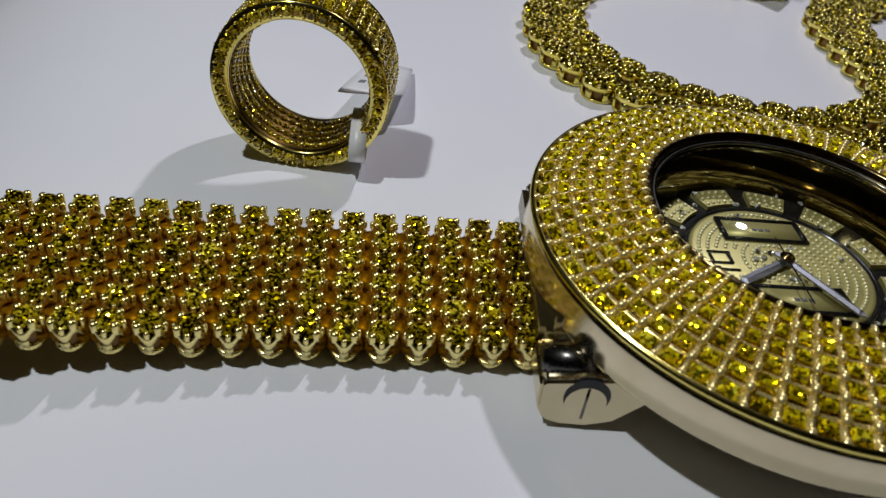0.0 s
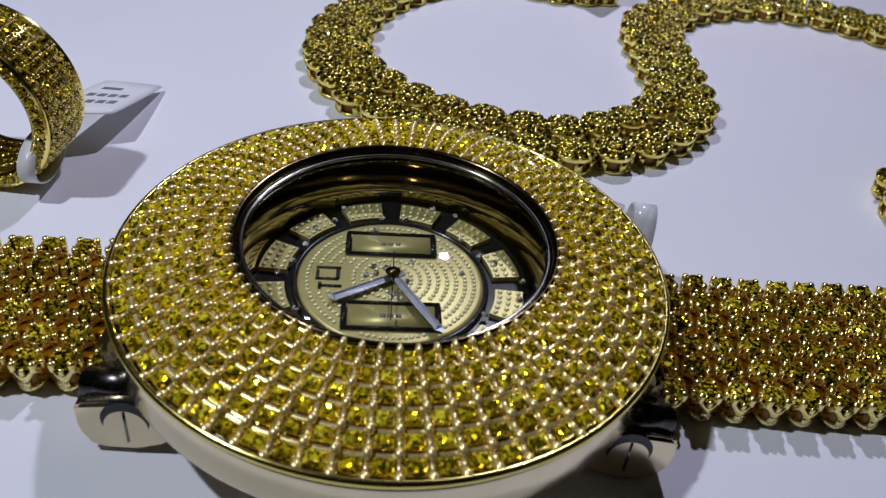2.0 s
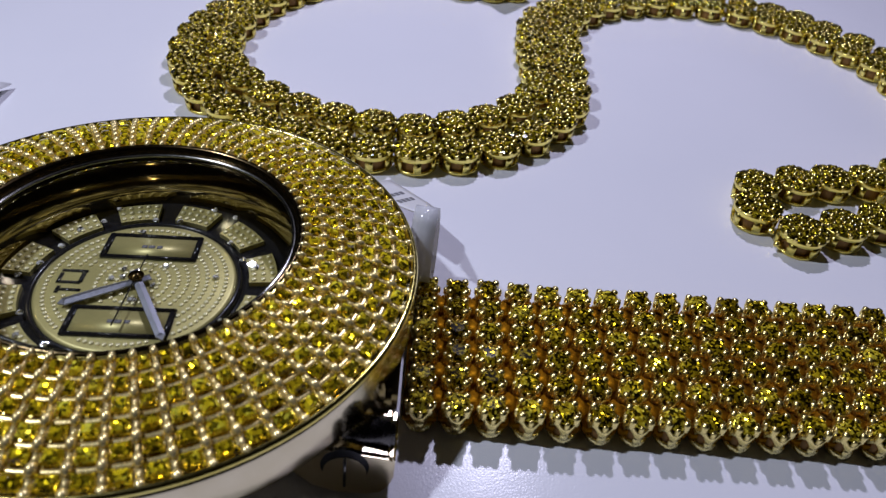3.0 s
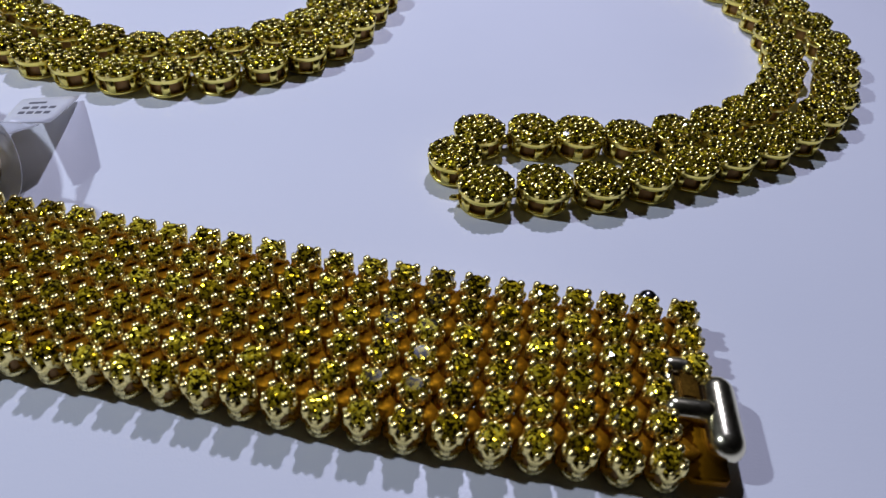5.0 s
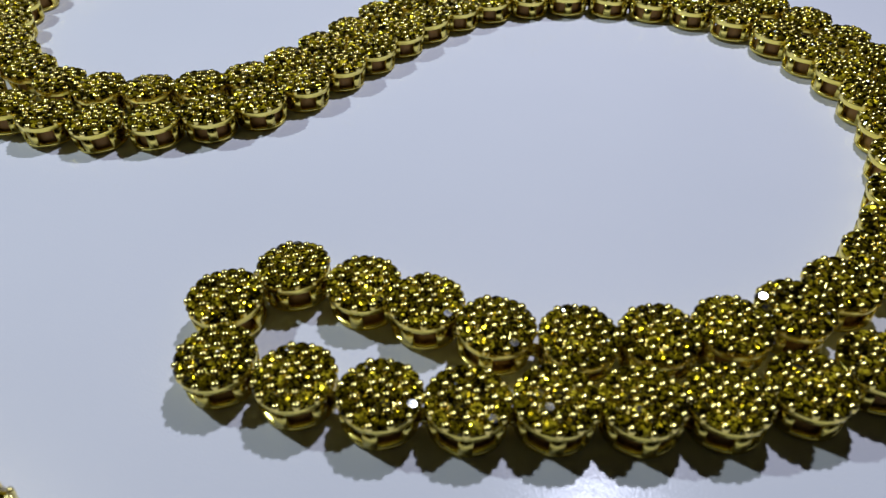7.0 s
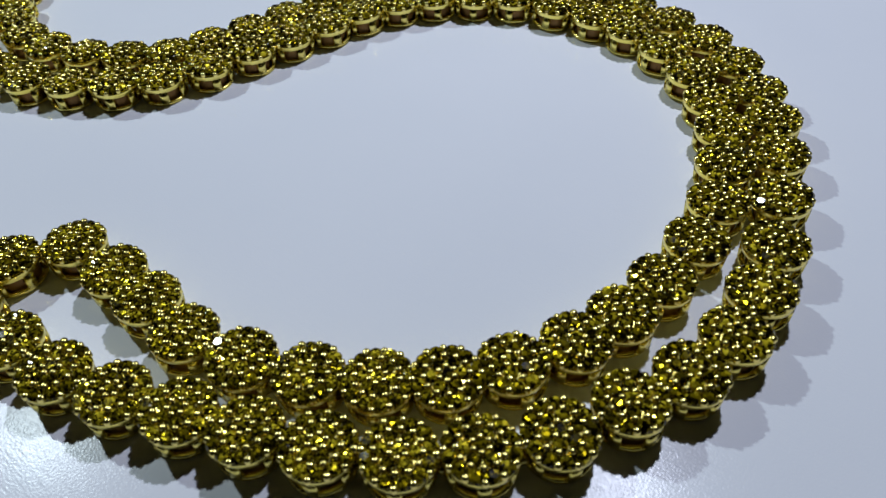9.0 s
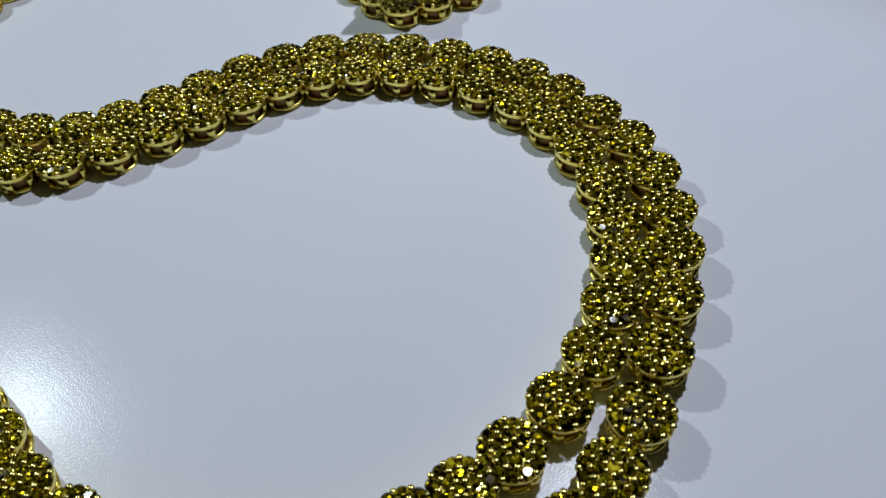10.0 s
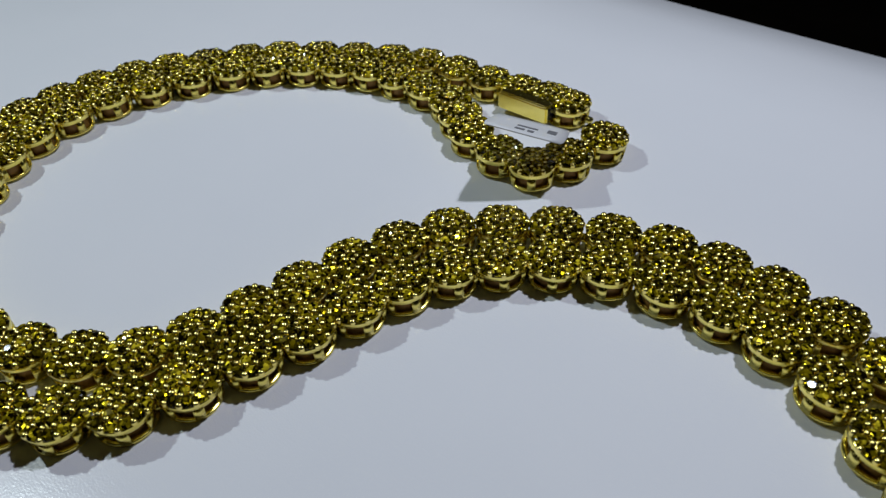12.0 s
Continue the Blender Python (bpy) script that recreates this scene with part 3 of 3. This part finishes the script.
# ---------- the band: cups with a round stone each, six rows ----------
def cup_mesh():
    """A small gold cup: foot hoop, four posts, a scalloped rim that rises into four domed prongs, and a brown core that
    paints in the shade inside.
    """
    bm = lathe([(0.9, 0.0), (1.14, 0.0), (1.22, 0.1), (1.24, 0.5), (1.16, 0.58), (0.9, 0.58)], 24)
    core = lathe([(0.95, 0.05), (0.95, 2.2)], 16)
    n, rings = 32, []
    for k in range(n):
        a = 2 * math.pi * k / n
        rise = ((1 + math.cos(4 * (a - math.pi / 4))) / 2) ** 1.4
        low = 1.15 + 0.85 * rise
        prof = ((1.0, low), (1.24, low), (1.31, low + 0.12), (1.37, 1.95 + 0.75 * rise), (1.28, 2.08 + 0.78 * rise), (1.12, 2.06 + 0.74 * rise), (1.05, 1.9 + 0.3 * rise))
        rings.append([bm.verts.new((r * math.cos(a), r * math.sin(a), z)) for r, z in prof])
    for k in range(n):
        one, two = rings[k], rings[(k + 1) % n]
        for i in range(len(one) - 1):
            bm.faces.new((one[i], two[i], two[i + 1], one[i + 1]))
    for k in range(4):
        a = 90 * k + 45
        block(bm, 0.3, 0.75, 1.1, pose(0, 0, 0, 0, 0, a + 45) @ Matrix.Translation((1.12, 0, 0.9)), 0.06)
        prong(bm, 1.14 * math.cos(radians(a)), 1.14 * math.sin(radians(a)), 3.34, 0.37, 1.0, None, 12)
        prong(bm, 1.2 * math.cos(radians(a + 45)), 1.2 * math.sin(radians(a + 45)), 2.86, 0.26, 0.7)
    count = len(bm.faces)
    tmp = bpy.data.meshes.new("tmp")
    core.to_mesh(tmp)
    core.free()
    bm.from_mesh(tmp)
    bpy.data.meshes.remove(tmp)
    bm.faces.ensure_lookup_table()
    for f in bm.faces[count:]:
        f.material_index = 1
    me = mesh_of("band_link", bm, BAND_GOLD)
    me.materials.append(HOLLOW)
    return me


def build_band():
    cup = cup_mesh()
    one = bmesh.new()
    brilliant(one, 1.27, 0.72)
    stone = mesh_of("stone", one, BAND_STONE, False)
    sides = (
        [(26.25, 1.5), (41, 2.9), (54, 4.4), (70, 6.1), (82.5, 7.9), (92.0, 9.7), (95.0, 10.3)],
        [(-24.7, -3.9), (-41, -6.2), (-54, -8.2), (-70, -10.6), (-85, -12.7)],
    )
    for pts in sides:
        fine = spline([(x, y, 0) for x, y in pts], 40)
        way, at, done = 0.0, 0.0, []
        for (p, d), (q, e) in zip(fine, fine[1:]):
            step = (q - p).length
            while at <= way + step:
                done.append((p.lerp(q, (at - way) / step), d))
                at += 3.24
            way += step
        for p, d in done:
            side = Vector((-d.y, d.x, 0)) * math.copysign(1, d.x)
            h = heading(d)
            # the band sags a little before its open end
            sag = 6.0 * max(0.0, 1 - abs(p.x - 77.0) / 11.0)
            for row in range(6):
                off = (row - 2.5) * 3.12 + 0.45
                if p.x > 91.0 and row <= 2:
                    continue
                c = p + side * off + Vector((random.uniform(-0.06, 0.06), random.uniform(-0.06, 0.06), 0))
                m = at_mm(c.x, c.y, 0.45 + random.uniform(-0.05, 0.08), random.uniform(-1.5, 1.5), sag + random.uniform(-1.5, 1.5), h)
                link = under("band_link", cup, watch, m)
                under("stone", stone, link, at_mm(0, 0, 2.72, random.uniform(-2, 2), random.uniform(-2, 2), random.uniform(0, 45)))
            # the row's carrier bar and gap pads, their amber standing in for bounced light
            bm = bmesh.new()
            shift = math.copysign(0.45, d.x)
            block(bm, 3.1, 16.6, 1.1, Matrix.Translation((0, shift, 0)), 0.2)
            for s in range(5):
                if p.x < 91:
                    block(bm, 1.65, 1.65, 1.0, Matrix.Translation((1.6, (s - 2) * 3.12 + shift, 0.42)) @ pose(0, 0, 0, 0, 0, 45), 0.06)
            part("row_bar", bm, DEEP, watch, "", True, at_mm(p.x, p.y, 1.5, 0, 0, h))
    # end clasp of the open end
    d = (Vector((93.5, 9.9, 0)) - Vector((82.5, 7.9, 0))).normalized()
    base = at_mm(95.0, 10.2, 0, 0, 0, heading(d))
    clasp = part("clasp_tongue", pill(1.5, 2.4, Matrix.Translation((0.3, -2.4, 2.4)) @ pose(0, 0, 0, 90)), BRIGHT, watch, "polished silver tongue of the folding clasp", True, base)
    for name, r, half, x0, y0, turn in (("buckle_bar", 0.85, 1.1, -2.2, 2.0, 90), ("buckle_bar", 0.95, 1.2, -2.2, -2.3, 90), ("buckle_side", 0.45, 1.9, -3.6, -0.1, 0)):
        bar = pill(r, half, Matrix.Translation((x0, y0, 2.9)) @ pose(0, 0, 0, 0, 0, -turn) @ pose(0, 0, 0, 90))
        part(name, bar, BRIGHT, clasp, "bright pale bar of the buckle")
    bm = bmesh.new()
    block(bm, 1.9, 3.0, 2.9, Matrix.Translation((-2.2, -0.2, 2.0)), 0.4)
    part("clasp_pad", bm, AMBER, clasp, "amber brown inset", False)
    bm = bmesh.new()
    ball(bm, -4.5, 9.5, 3.0, 0.95, 1.0, 3)
    part("clasp_knob", bm, STEEL, clasp, "round polished knob")


build_band()


# ---------- necklace: one closed chain of flower clusters, laid double ----------
def dome(r):
    return 2.86 - 0.045 * r * r


def cluster_layout():
    spots = [(0.0, 0.0, dome(0), 0.6, 0)]
    for k in range(6):
        a = radians(60 * k)
        spots.append((1.12 * math.cos(a), 1.12 * math.sin(a), dome(1.12), 0.55, a))
    for k in range(12):
        a = radians(30 * k + 15)
        spots.append((2.2 * math.cos(a), 2.2 * math.sin(a), dome(2.2), 0.57, a))
    return spots


def stone_pose(x, y, z, a, wild):
    lean = 5.2 * math.hypot(x, y)
    return at_mm(x, y, z) @ pose(0, 0, 0, 0, 0, math.degrees(a)) @ pose(0, 0, 0, random.uniform(-wild, wild), lean + random.uniform(-wild, wild), random.uniform(0, 45))


def link_mesh():
    """The gold cup: base hoop, top hoop and broad posts with openings between, floor, hinge lugs and domed prongs."""
    bm = lathe([(2.05, 0.0), (2.42, 0.0), (2.5, 0.08), (2.52, 0.3), (2.46, 0.37), (2.05, 0.37)], 36)
    top = lathe([(2.1, 1.72), (2.58, 1.72), (2.64, 1.8), (2.68, 2.25), (2.65, 2.36), (2.5, 2.42), (1.2, 2.72), (0.01, 2.8)], 36)
    tmp = bpy.data.meshes.new("tmp")
    top.to_mesh(tmp)
    top.free()
    bm.from_mesh(tmp)
    bpy.data.meshes.remove(tmp)
    for k in range(6):
        m = pose(0, 0, 0, 0, 0, 60 * k + 30)
        block(bm, 0.5, 0.9, 1.6, m @ Matrix.Translation((2.36, 0, 1.03)) @ pose(0, 0, 0, 0, 4), 0.06)
    # hinge lugs along the chain
    block(bm, 1.3, 0.9, 0.7, Matrix.Translation((2.85, 0, 1.0)), 0.15)
    block(bm, 1.3, 0.5, 0.6, Matrix.Translation((-2.85, 0, 1.0)), 0.15)
    plain_faces = len(bm.faces)
    for count, turn, r, size, tall, lift in ((6, 30, 0.62, 0.27, 0.5, 0.32), (12, 0, 1.64, 0.29, 0.6, 0.31), (6, 0, 2.48, 0.32, 0.5, 0.3), (6, 30, 2.52, 0.28, 0.5, 0.14)):
        for k in range(count):
            a = radians(360 * k / count + turn)
            prong(bm, r * math.cos(a), r * math.sin(a), dome(r) + lift, size, tall)
    bm.faces.ensure_lookup_table()
    for f in bm.faces[plain_faces:]:
        f.material_index = 1
    me = mesh_of("link", bm, WALL)
    me.materials.append(BEAD)
    return me


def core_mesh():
    # a brown sleeve whose colour stands in for shade behind the link's openings
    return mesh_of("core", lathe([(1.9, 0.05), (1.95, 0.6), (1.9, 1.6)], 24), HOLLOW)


def cluster_mesh():
    bm = bmesh.new()
    for x, y, z, r, a in cluster_layout():
        brilliant(bm, r, 0.24, Matrix.Scale(1000, 4) @ stone_pose(x, y, z, a, 6) @ Matrix.Scale(0.001, 4))
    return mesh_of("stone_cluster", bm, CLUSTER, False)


# middles of every second link, in mm, along the two strands
STRAND_A = [(70.6, 30.8), (82.2, 36.1), (91.8, 43.7), (100.7, 51.7), (107.6, 61.6), (110.6, 73.6), (110.4, 85.2), (105.0, 96.2), (96.0, 107.4), (86.6, 115.0), (74.6, 118.9), (62.4, 117.4), (51.8, 112.9), (42.7, 104.8), (36.4, 94.5), (35.3, 82.8), (36.4, 71.1), (36.2, 59.8), (29.5, 50.2), (19.6, 44.3), (7.7, 44.4), (-3.3, 48.6), (-11.9, 56.2), (-16.1, 67.3), (-15.6, 79.4), (-11.8, 90.4), (-5.6, 99.3), (2.4, 105.6), (12.6, 108.6), (21.0, 107.0), (31.5, 109.4), (31.7, 120.4)]
STRAND_B = [(65.9, 35.0), (73.1, 43.4), (84.3, 46.4), (94.2, 53.9), (100.7, 63.0), (103.5, 73.8), (102.4, 84.6), (97.8, 96.4), (89.5, 105.8), (79.3, 111.2), (67.0, 112.5), (55.9, 108.7), (46.8, 101.3), (42.0, 91.5), (41.4, 80.6), (42.1, 69.0), (41.6, 57.0), (36.2, 46.8), (26.2, 39.3), (14.5, 36.9), (3.0, 38.5), (-7.8, 42.8), (-15.9, 51.1), (-20.4, 61.0), (-21.3, 72.0), (-18.8, 83.0), (-14.2, 93.6), (-7.4, 103.2), (0.4, 111.3), (10.6, 116.3), (19.5, 120.6), (25.0, 122.4)]


def build_necklace():
    chain = new("necklace")
    chain.matrix_basis = pose(0.071, 0.031, 0)
    tagged(chain, "long gold chain of yellow stone clusters, laid double on the table", "necklace")
    cup, core, fill = link_mesh(), core_mesh(), bmesh.new()
    clusters = [cluster_mesh() for _ in range(6)]
    one = bmesh.new()
    brilliant(one, 1.0, 0.42)
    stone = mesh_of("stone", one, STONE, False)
    for pts in (STRAND_A, STRAND_B):
        for n, (p, d) in enumerate(spline([(x, y, 0) for x, y in pts], 2, (91.2, 4.8, 0) if pts is STRAND_B else None)):
            if pts is STRAND_B and n == 2 * len(pts) - 2:
                continue
            m = at_mm(p.x - 71, p.y - 31, 0.1 + random.uniform(0, 0.15), random.uniform(-3.5, 3.5), random.uniform(-3, 3), heading(d) + random.uniform(-4, 4)) @ Matrix.Diagonal((1.13, 1.13, 1.1, 1))
            link = under("link", cup, chain, m)
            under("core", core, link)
            if n < 8:
                for x, y, z, r, a in cluster_layout():
                    under("stone", stone, link, stone_pose(x, y, z, a, 6) @ Matrix.Scale(r, 4))
            else:
                tmp = random.choice(clusters).copy()
                tmp.transform(Matrix.Scale(1000, 4) @ m @ pose(0, 0, 0, 0, 0, 60 * random.randrange(6)))
                fill.from_mesh(tmp)
                bpy.data.meshes.remove(tmp)
    tagged(part("stone_fill", fill, CLUSTER, chain, "", False), kind="stuff")
    # box clasp
    box = at_mm(19.2 - 71, 117.2 - 31, 2.1, 0, 0, 21)
    bm = bmesh.new()
    block(bm, 8.2, 2.2, 2.6, Matrix.Translation((-0.3, 0, 0)), 0.25)
    clasp = part("box_clasp", bm, WALL, chain, "plain polished gold box clasp", False, box)
    bm = bmesh.new()
    block(bm, 7.6, 0.7, 0.5, Matrix.Translation((-0.3, -0.75, 1.3)), 0.18)
    part("clasp_rib", bm, BEAD, clasp, "", False)
    # no hole is cut: a black plate on the end paints the slot's shade
    bm = bmesh.new()
    block(bm, 0.3, 1.2, 1.6, Matrix.Translation((3.85, 0, 0.1)), 0.05)
    part("clasp_slot_shade", bm, BLACK, clasp, "black plate for the shade in its end slot", False)


build_necklace()


# ---------- ring ----------
def build_ring():
    ring = new("finger_ring")
    ring.matrix_basis = pose(-0.0507, 0.0194, 0.00995)
    tagged(ring, "wide gold ring set with yellow stones, standing on its edge", "ring")
    lay = pose(0, 0, 0, 90, 0, 0)
    half = 4.3
    prof = [(8.0, -half), (9.85, -half), (9.95, -half + 0.25), (9.75, -half + 0.5), (9.6, 0), (9.75, half - 0.5), (9.95, half - 0.25), (9.85, half), (8.0, half), (7.93, half - 0.3), (8.05, 0), (7.93, -half + 0.3), (8.0, -half)]
    part("shank", lathe(prof, 96), GOLD, ring, "", True, lay)
    # a darker lining over the gold shank paints in the shade inside the ring
    part("inner_wall", lathe([(7.86, -half + 0.7), (7.82, 0), (7.86, half - 0.7)], 96), INNER, ring, "pierced inner face, its shade put into a dark brown colour", True, lay)
    one = bmesh.new()
    brilliant(one, 0.62, 0.3)
    stone = mesh_of("stone", one, BAND_STONE, False)
    bm = bmesh.new()
    for sx in (-1, 1):
        for sy in (-1, 1):
            ball(bm, sx * 0.52, sy * 0.52, 0.22, 0.17, 1.0, 1)
    bead = mesh_of("prongs", bm, BEAD)
    side, cols = bmesh.new(), 44
    rest, beads = bmesh.new(), bmesh.new()
    for k in range(cols):
        a = 360 * k / cols
        for row in range(5):
            y = (row - 2) * 1.5
            m = pose(0, 0, 0, 0, -a, 0) @ at_mm(9.72, -y, 0, 0, 90, 0) @ pose(0, 0, 0, random.uniform(-6, 6), random.uniform(-6, 6), 0)
            under("stone", stone, ring, m)
            tmp = bead.copy()
            tmp.transform(Matrix.Scale(1000, 4) @ m)
            beads.from_mesh(tmp)
            bpy.data.meshes.remove(tmp)
        # stones in both rims and the pierced inner face
        for y in (-half, half):
            m = pose(0, 0, 0, 0, -a, 0) @ at_mm(8.92, y * 1.005, 0, 90 if y < 0 else -90, 0, 0)
            if y < 0:
                under("stone", stone, ring, m)
            else:
                tmp = stone.copy()
                tmp.transform(Matrix.Scale(1000, 4) @ m)
                rest.from_mesh(tmp)
                bpy.data.meshes.remove(tmp)
            for s in (-0.55, 0.55):
                q = pose(0, 0, 0, 0, -a - 4.1, 0) @ Vector((8.92 + s, y * 1.03, 0))
                ball(side, q.x, q.y, q.z, 0.2, 1.0, 1)
        for row in range(5):
            y = (row - 2) * 1.5
            dot = pose(0, 0, 0, 0, -a - 4.1 * (row % 2), 0) @ Vector((7.82, -y * 0.9, 0))
            ball(side, dot.x, dot.y, dot.z, 0.3, 1.0, 2)
            q = pose(0, 0, 0, 0, -a - 4.1 * ((row + 1) % 2), 0) @ at_mm(7.8, -y * 0.9, 0, 0, -90, 0)
            tmp = stone.copy()
            tmp.transform(Matrix.Scale(1000, 4) @ q @ Matrix.Scale(0.75, 4))
            rest.from_mesh(tmp)
            bpy.data.meshes.remove(tmp)
    tagged(part("stone_fill", rest, RING_FILL, ring, "", False), kind="stuff")
    tagged(part("prong_fill", side, BEAD, ring), kind="stuff")
    tagged(part("prong_fill", beads, BEAD, ring), kind="stuff")


build_ring()


# ---------- paper tags ----------
def sheet(corners, thick=0.16, cuts=6, bow=0.0):
    """A thin four-cornered sheet with rounded corners, in mm, its corners in order; bow lifts its middle."""
    a, b, c, d = (Vector(p) for p in corners)
    n = (b - a).cross(d - a).normalized()
    bm = bmesh.new()
    grid = []
    for side in (0, 1):
        rows = []
        for i in range(cuts + 1):
            row = []
            for j in range(cuts + 1):
                u, v = i / cuts, j / cuts
                # pull the four corners in
                cu, cv = (u - 0.5) * 2, (v - 0.5) * 2
                shrink = 1 - 0.05 * max(0, abs(cu) + abs(cv) - 1.6) / 0.4
                u, v = 0.5 + cu * shrink / 2, 0.5 + cv * shrink / 2
                p = a.lerp(b, u).lerp(d.lerp(c, u), v) + n * (bow * (1 - cu * cu) + side * thick)
                row.append(bm.verts.new(p))
            rows.append(row)
        grid.append(rows)
    for side in (0, 1):
        for i in range(cuts):
            for j in range(cuts):
                q = (grid[side][i][j], grid[side][i + 1][j], grid[side][i + 1][j + 1], grid[side][i][j + 1])
                bm.faces.new(q if side else q[::-1])
    rim = [(i, 0) for i in range(cuts)] + [(cuts, j) for j in range(cuts)] + [(i, cuts) for i in range(cuts, 0, -1)] + [(0, j) for j in range(cuts, 0, -1)]
    for k in range(len(rim)):
        (i, j), (i2, j2) = rim[k], rim[(k + 1) % len(rim)]
        bm.faces.new((grid[0][i][j], grid[0][i2][j2], grid[1][i2][j2], grid[1][i][j]))
    bmesh.ops.recalc_face_normals(bm, faces=bm.faces)
    return bm


def on_sheet(corners, u, v, lift=0.28):
    a, b, c, d = (Vector(p) for p in corners)
    n = (b - a).cross(d - a).normalized()
    return a.lerp(b, u).lerp(d.lerp(c, u), v) + n * lift


def printed(corners, cells, thick_out, parent, base):
    """Unreadable print as small bars laid on the sheet."""
    bm = bmesh.new()
    for u0, v0, u1, v1 in cells:
        top = [bm.verts.new(on_sheet(corners, u, v, thick_out + 0.05)) for u, v in ((u0, v0), (u1, v0), (u1, v1), (u0, v1))]
        low = [bm.verts.new(on_sheet(corners, u, v, thick_out - 0.03)) for u, v in ((u0, v0), (u1, v0), (u1, v1), (u0, v1))]
        bm.faces.new(top)
        for k in range(4):
            bm.faces.new((low[k], low[(k + 1) % 4], top[(k + 1) % 4], top[k]))
    bmesh.ops.translate(bm, vec=-base, verts=bm.verts)
    part("print", bm, INK, parent, "small grey unreadable print", False)


def strap_loop(radius, wide, m, squash=1.0, thick=0.14):
    bm = lathe([(radius, -wide / 2), (radius + thick, -wide / 2), (radius + thick, wide / 2), (radius, wide / 2), (radius, -wide / 2)], 48)
    bmesh.ops.scale(bm, vec=(1, squash, 1), verts=bm.verts)
    bmesh.ops.transform(bm, matrix=m, verts=bm.verts)
    return bm


def paper_tag(label, corners, loop, cells, film=False, neck=None):
    base = Vector((sum(p[0] for p in corners) / 4, sum(p[1] for p in corners) / 4, 0))
    tag = new("price_tag")
    tag.matrix_basis = at_mm(base.x, base.y, 0)
    tagged(tag, label, "tag", "price tags on the jewellery")
    bm = sheet(corners)
    bmesh.ops.translate(bm, vec=-base, verts=bm.verts)
    part("flag", bm, PAPER, tag)
    printed(corners, cells, 0.16, tag, base)
    if neck:
        bm = sheet(neck, 0.1)
        bmesh.ops.translate(bm, vec=-base, verts=bm.verts)
        part("neck", bm, FILM, tag, "clear folded neck")
    if loop:
        bm = loop
        bmesh.ops.translate(bm, vec=-base, verts=bm.verts)
        part("strap", bm, FILM if film else PAPER, tag, "translucent strap" if film else "", True)


PRINT = [(0.17 + 0.16 * i, 0.30 + 0.2 * j, 0.28 + 0.16 * i, 0.38 + 0.2 * j) for i in range(4) for j in range(2)] + [(0.2, 0.72, 0.5, 0.78)]
paper_tag("small white plastic price tag looped through the ring", [(-48.5, 25.0, 5.2), (-40.3, 28.3, 4.4), (-40.5, 44.8, 0.5), (-46.2, 39.0, 3.4)],
          strap_loop(2.5, 1.9, Matrix.Translation((-44.1, 17.8, 4.0)) @ pose(0, 0, 0, 0, 90, 6), 1.7), PRINT)
paper_tag("small white price tag with a clear strap round the watch crown", [(23.2, 16.2, 7.6), (25.0, 20.4, 5.6), (17.6, 33.1, 0.3), (14.0, 27.8, 1.9)],
          strap_loop(2.6, 2.4, Matrix.Translation((24.6, 11.9, 6.3)) @ pose(0, 0, 0, 90, 0, 88), 1.9), PRINT, True, [(24.2, 13.6, 9.0), (25.4, 14.2, 7.9), (24.7, 19.4, 5.9), (23.2, 16.4, 7.7)])
paper_tag("small white price tag leaning on the clasp end of the necklace", [(30.4, 102.6, 10.3), (35.5, 110.6, 7.2), (29.9, 116.4, 3.9), (24.8, 108.6, 6.6)], None,
          [(0.36, 0.20, 0.48, 0.30), (0.52, 0.18, 0.60, 0.30), (0.74, 0.40, 0.86, 0.62), (0.36, 0.42, 0.62, 0.5)])
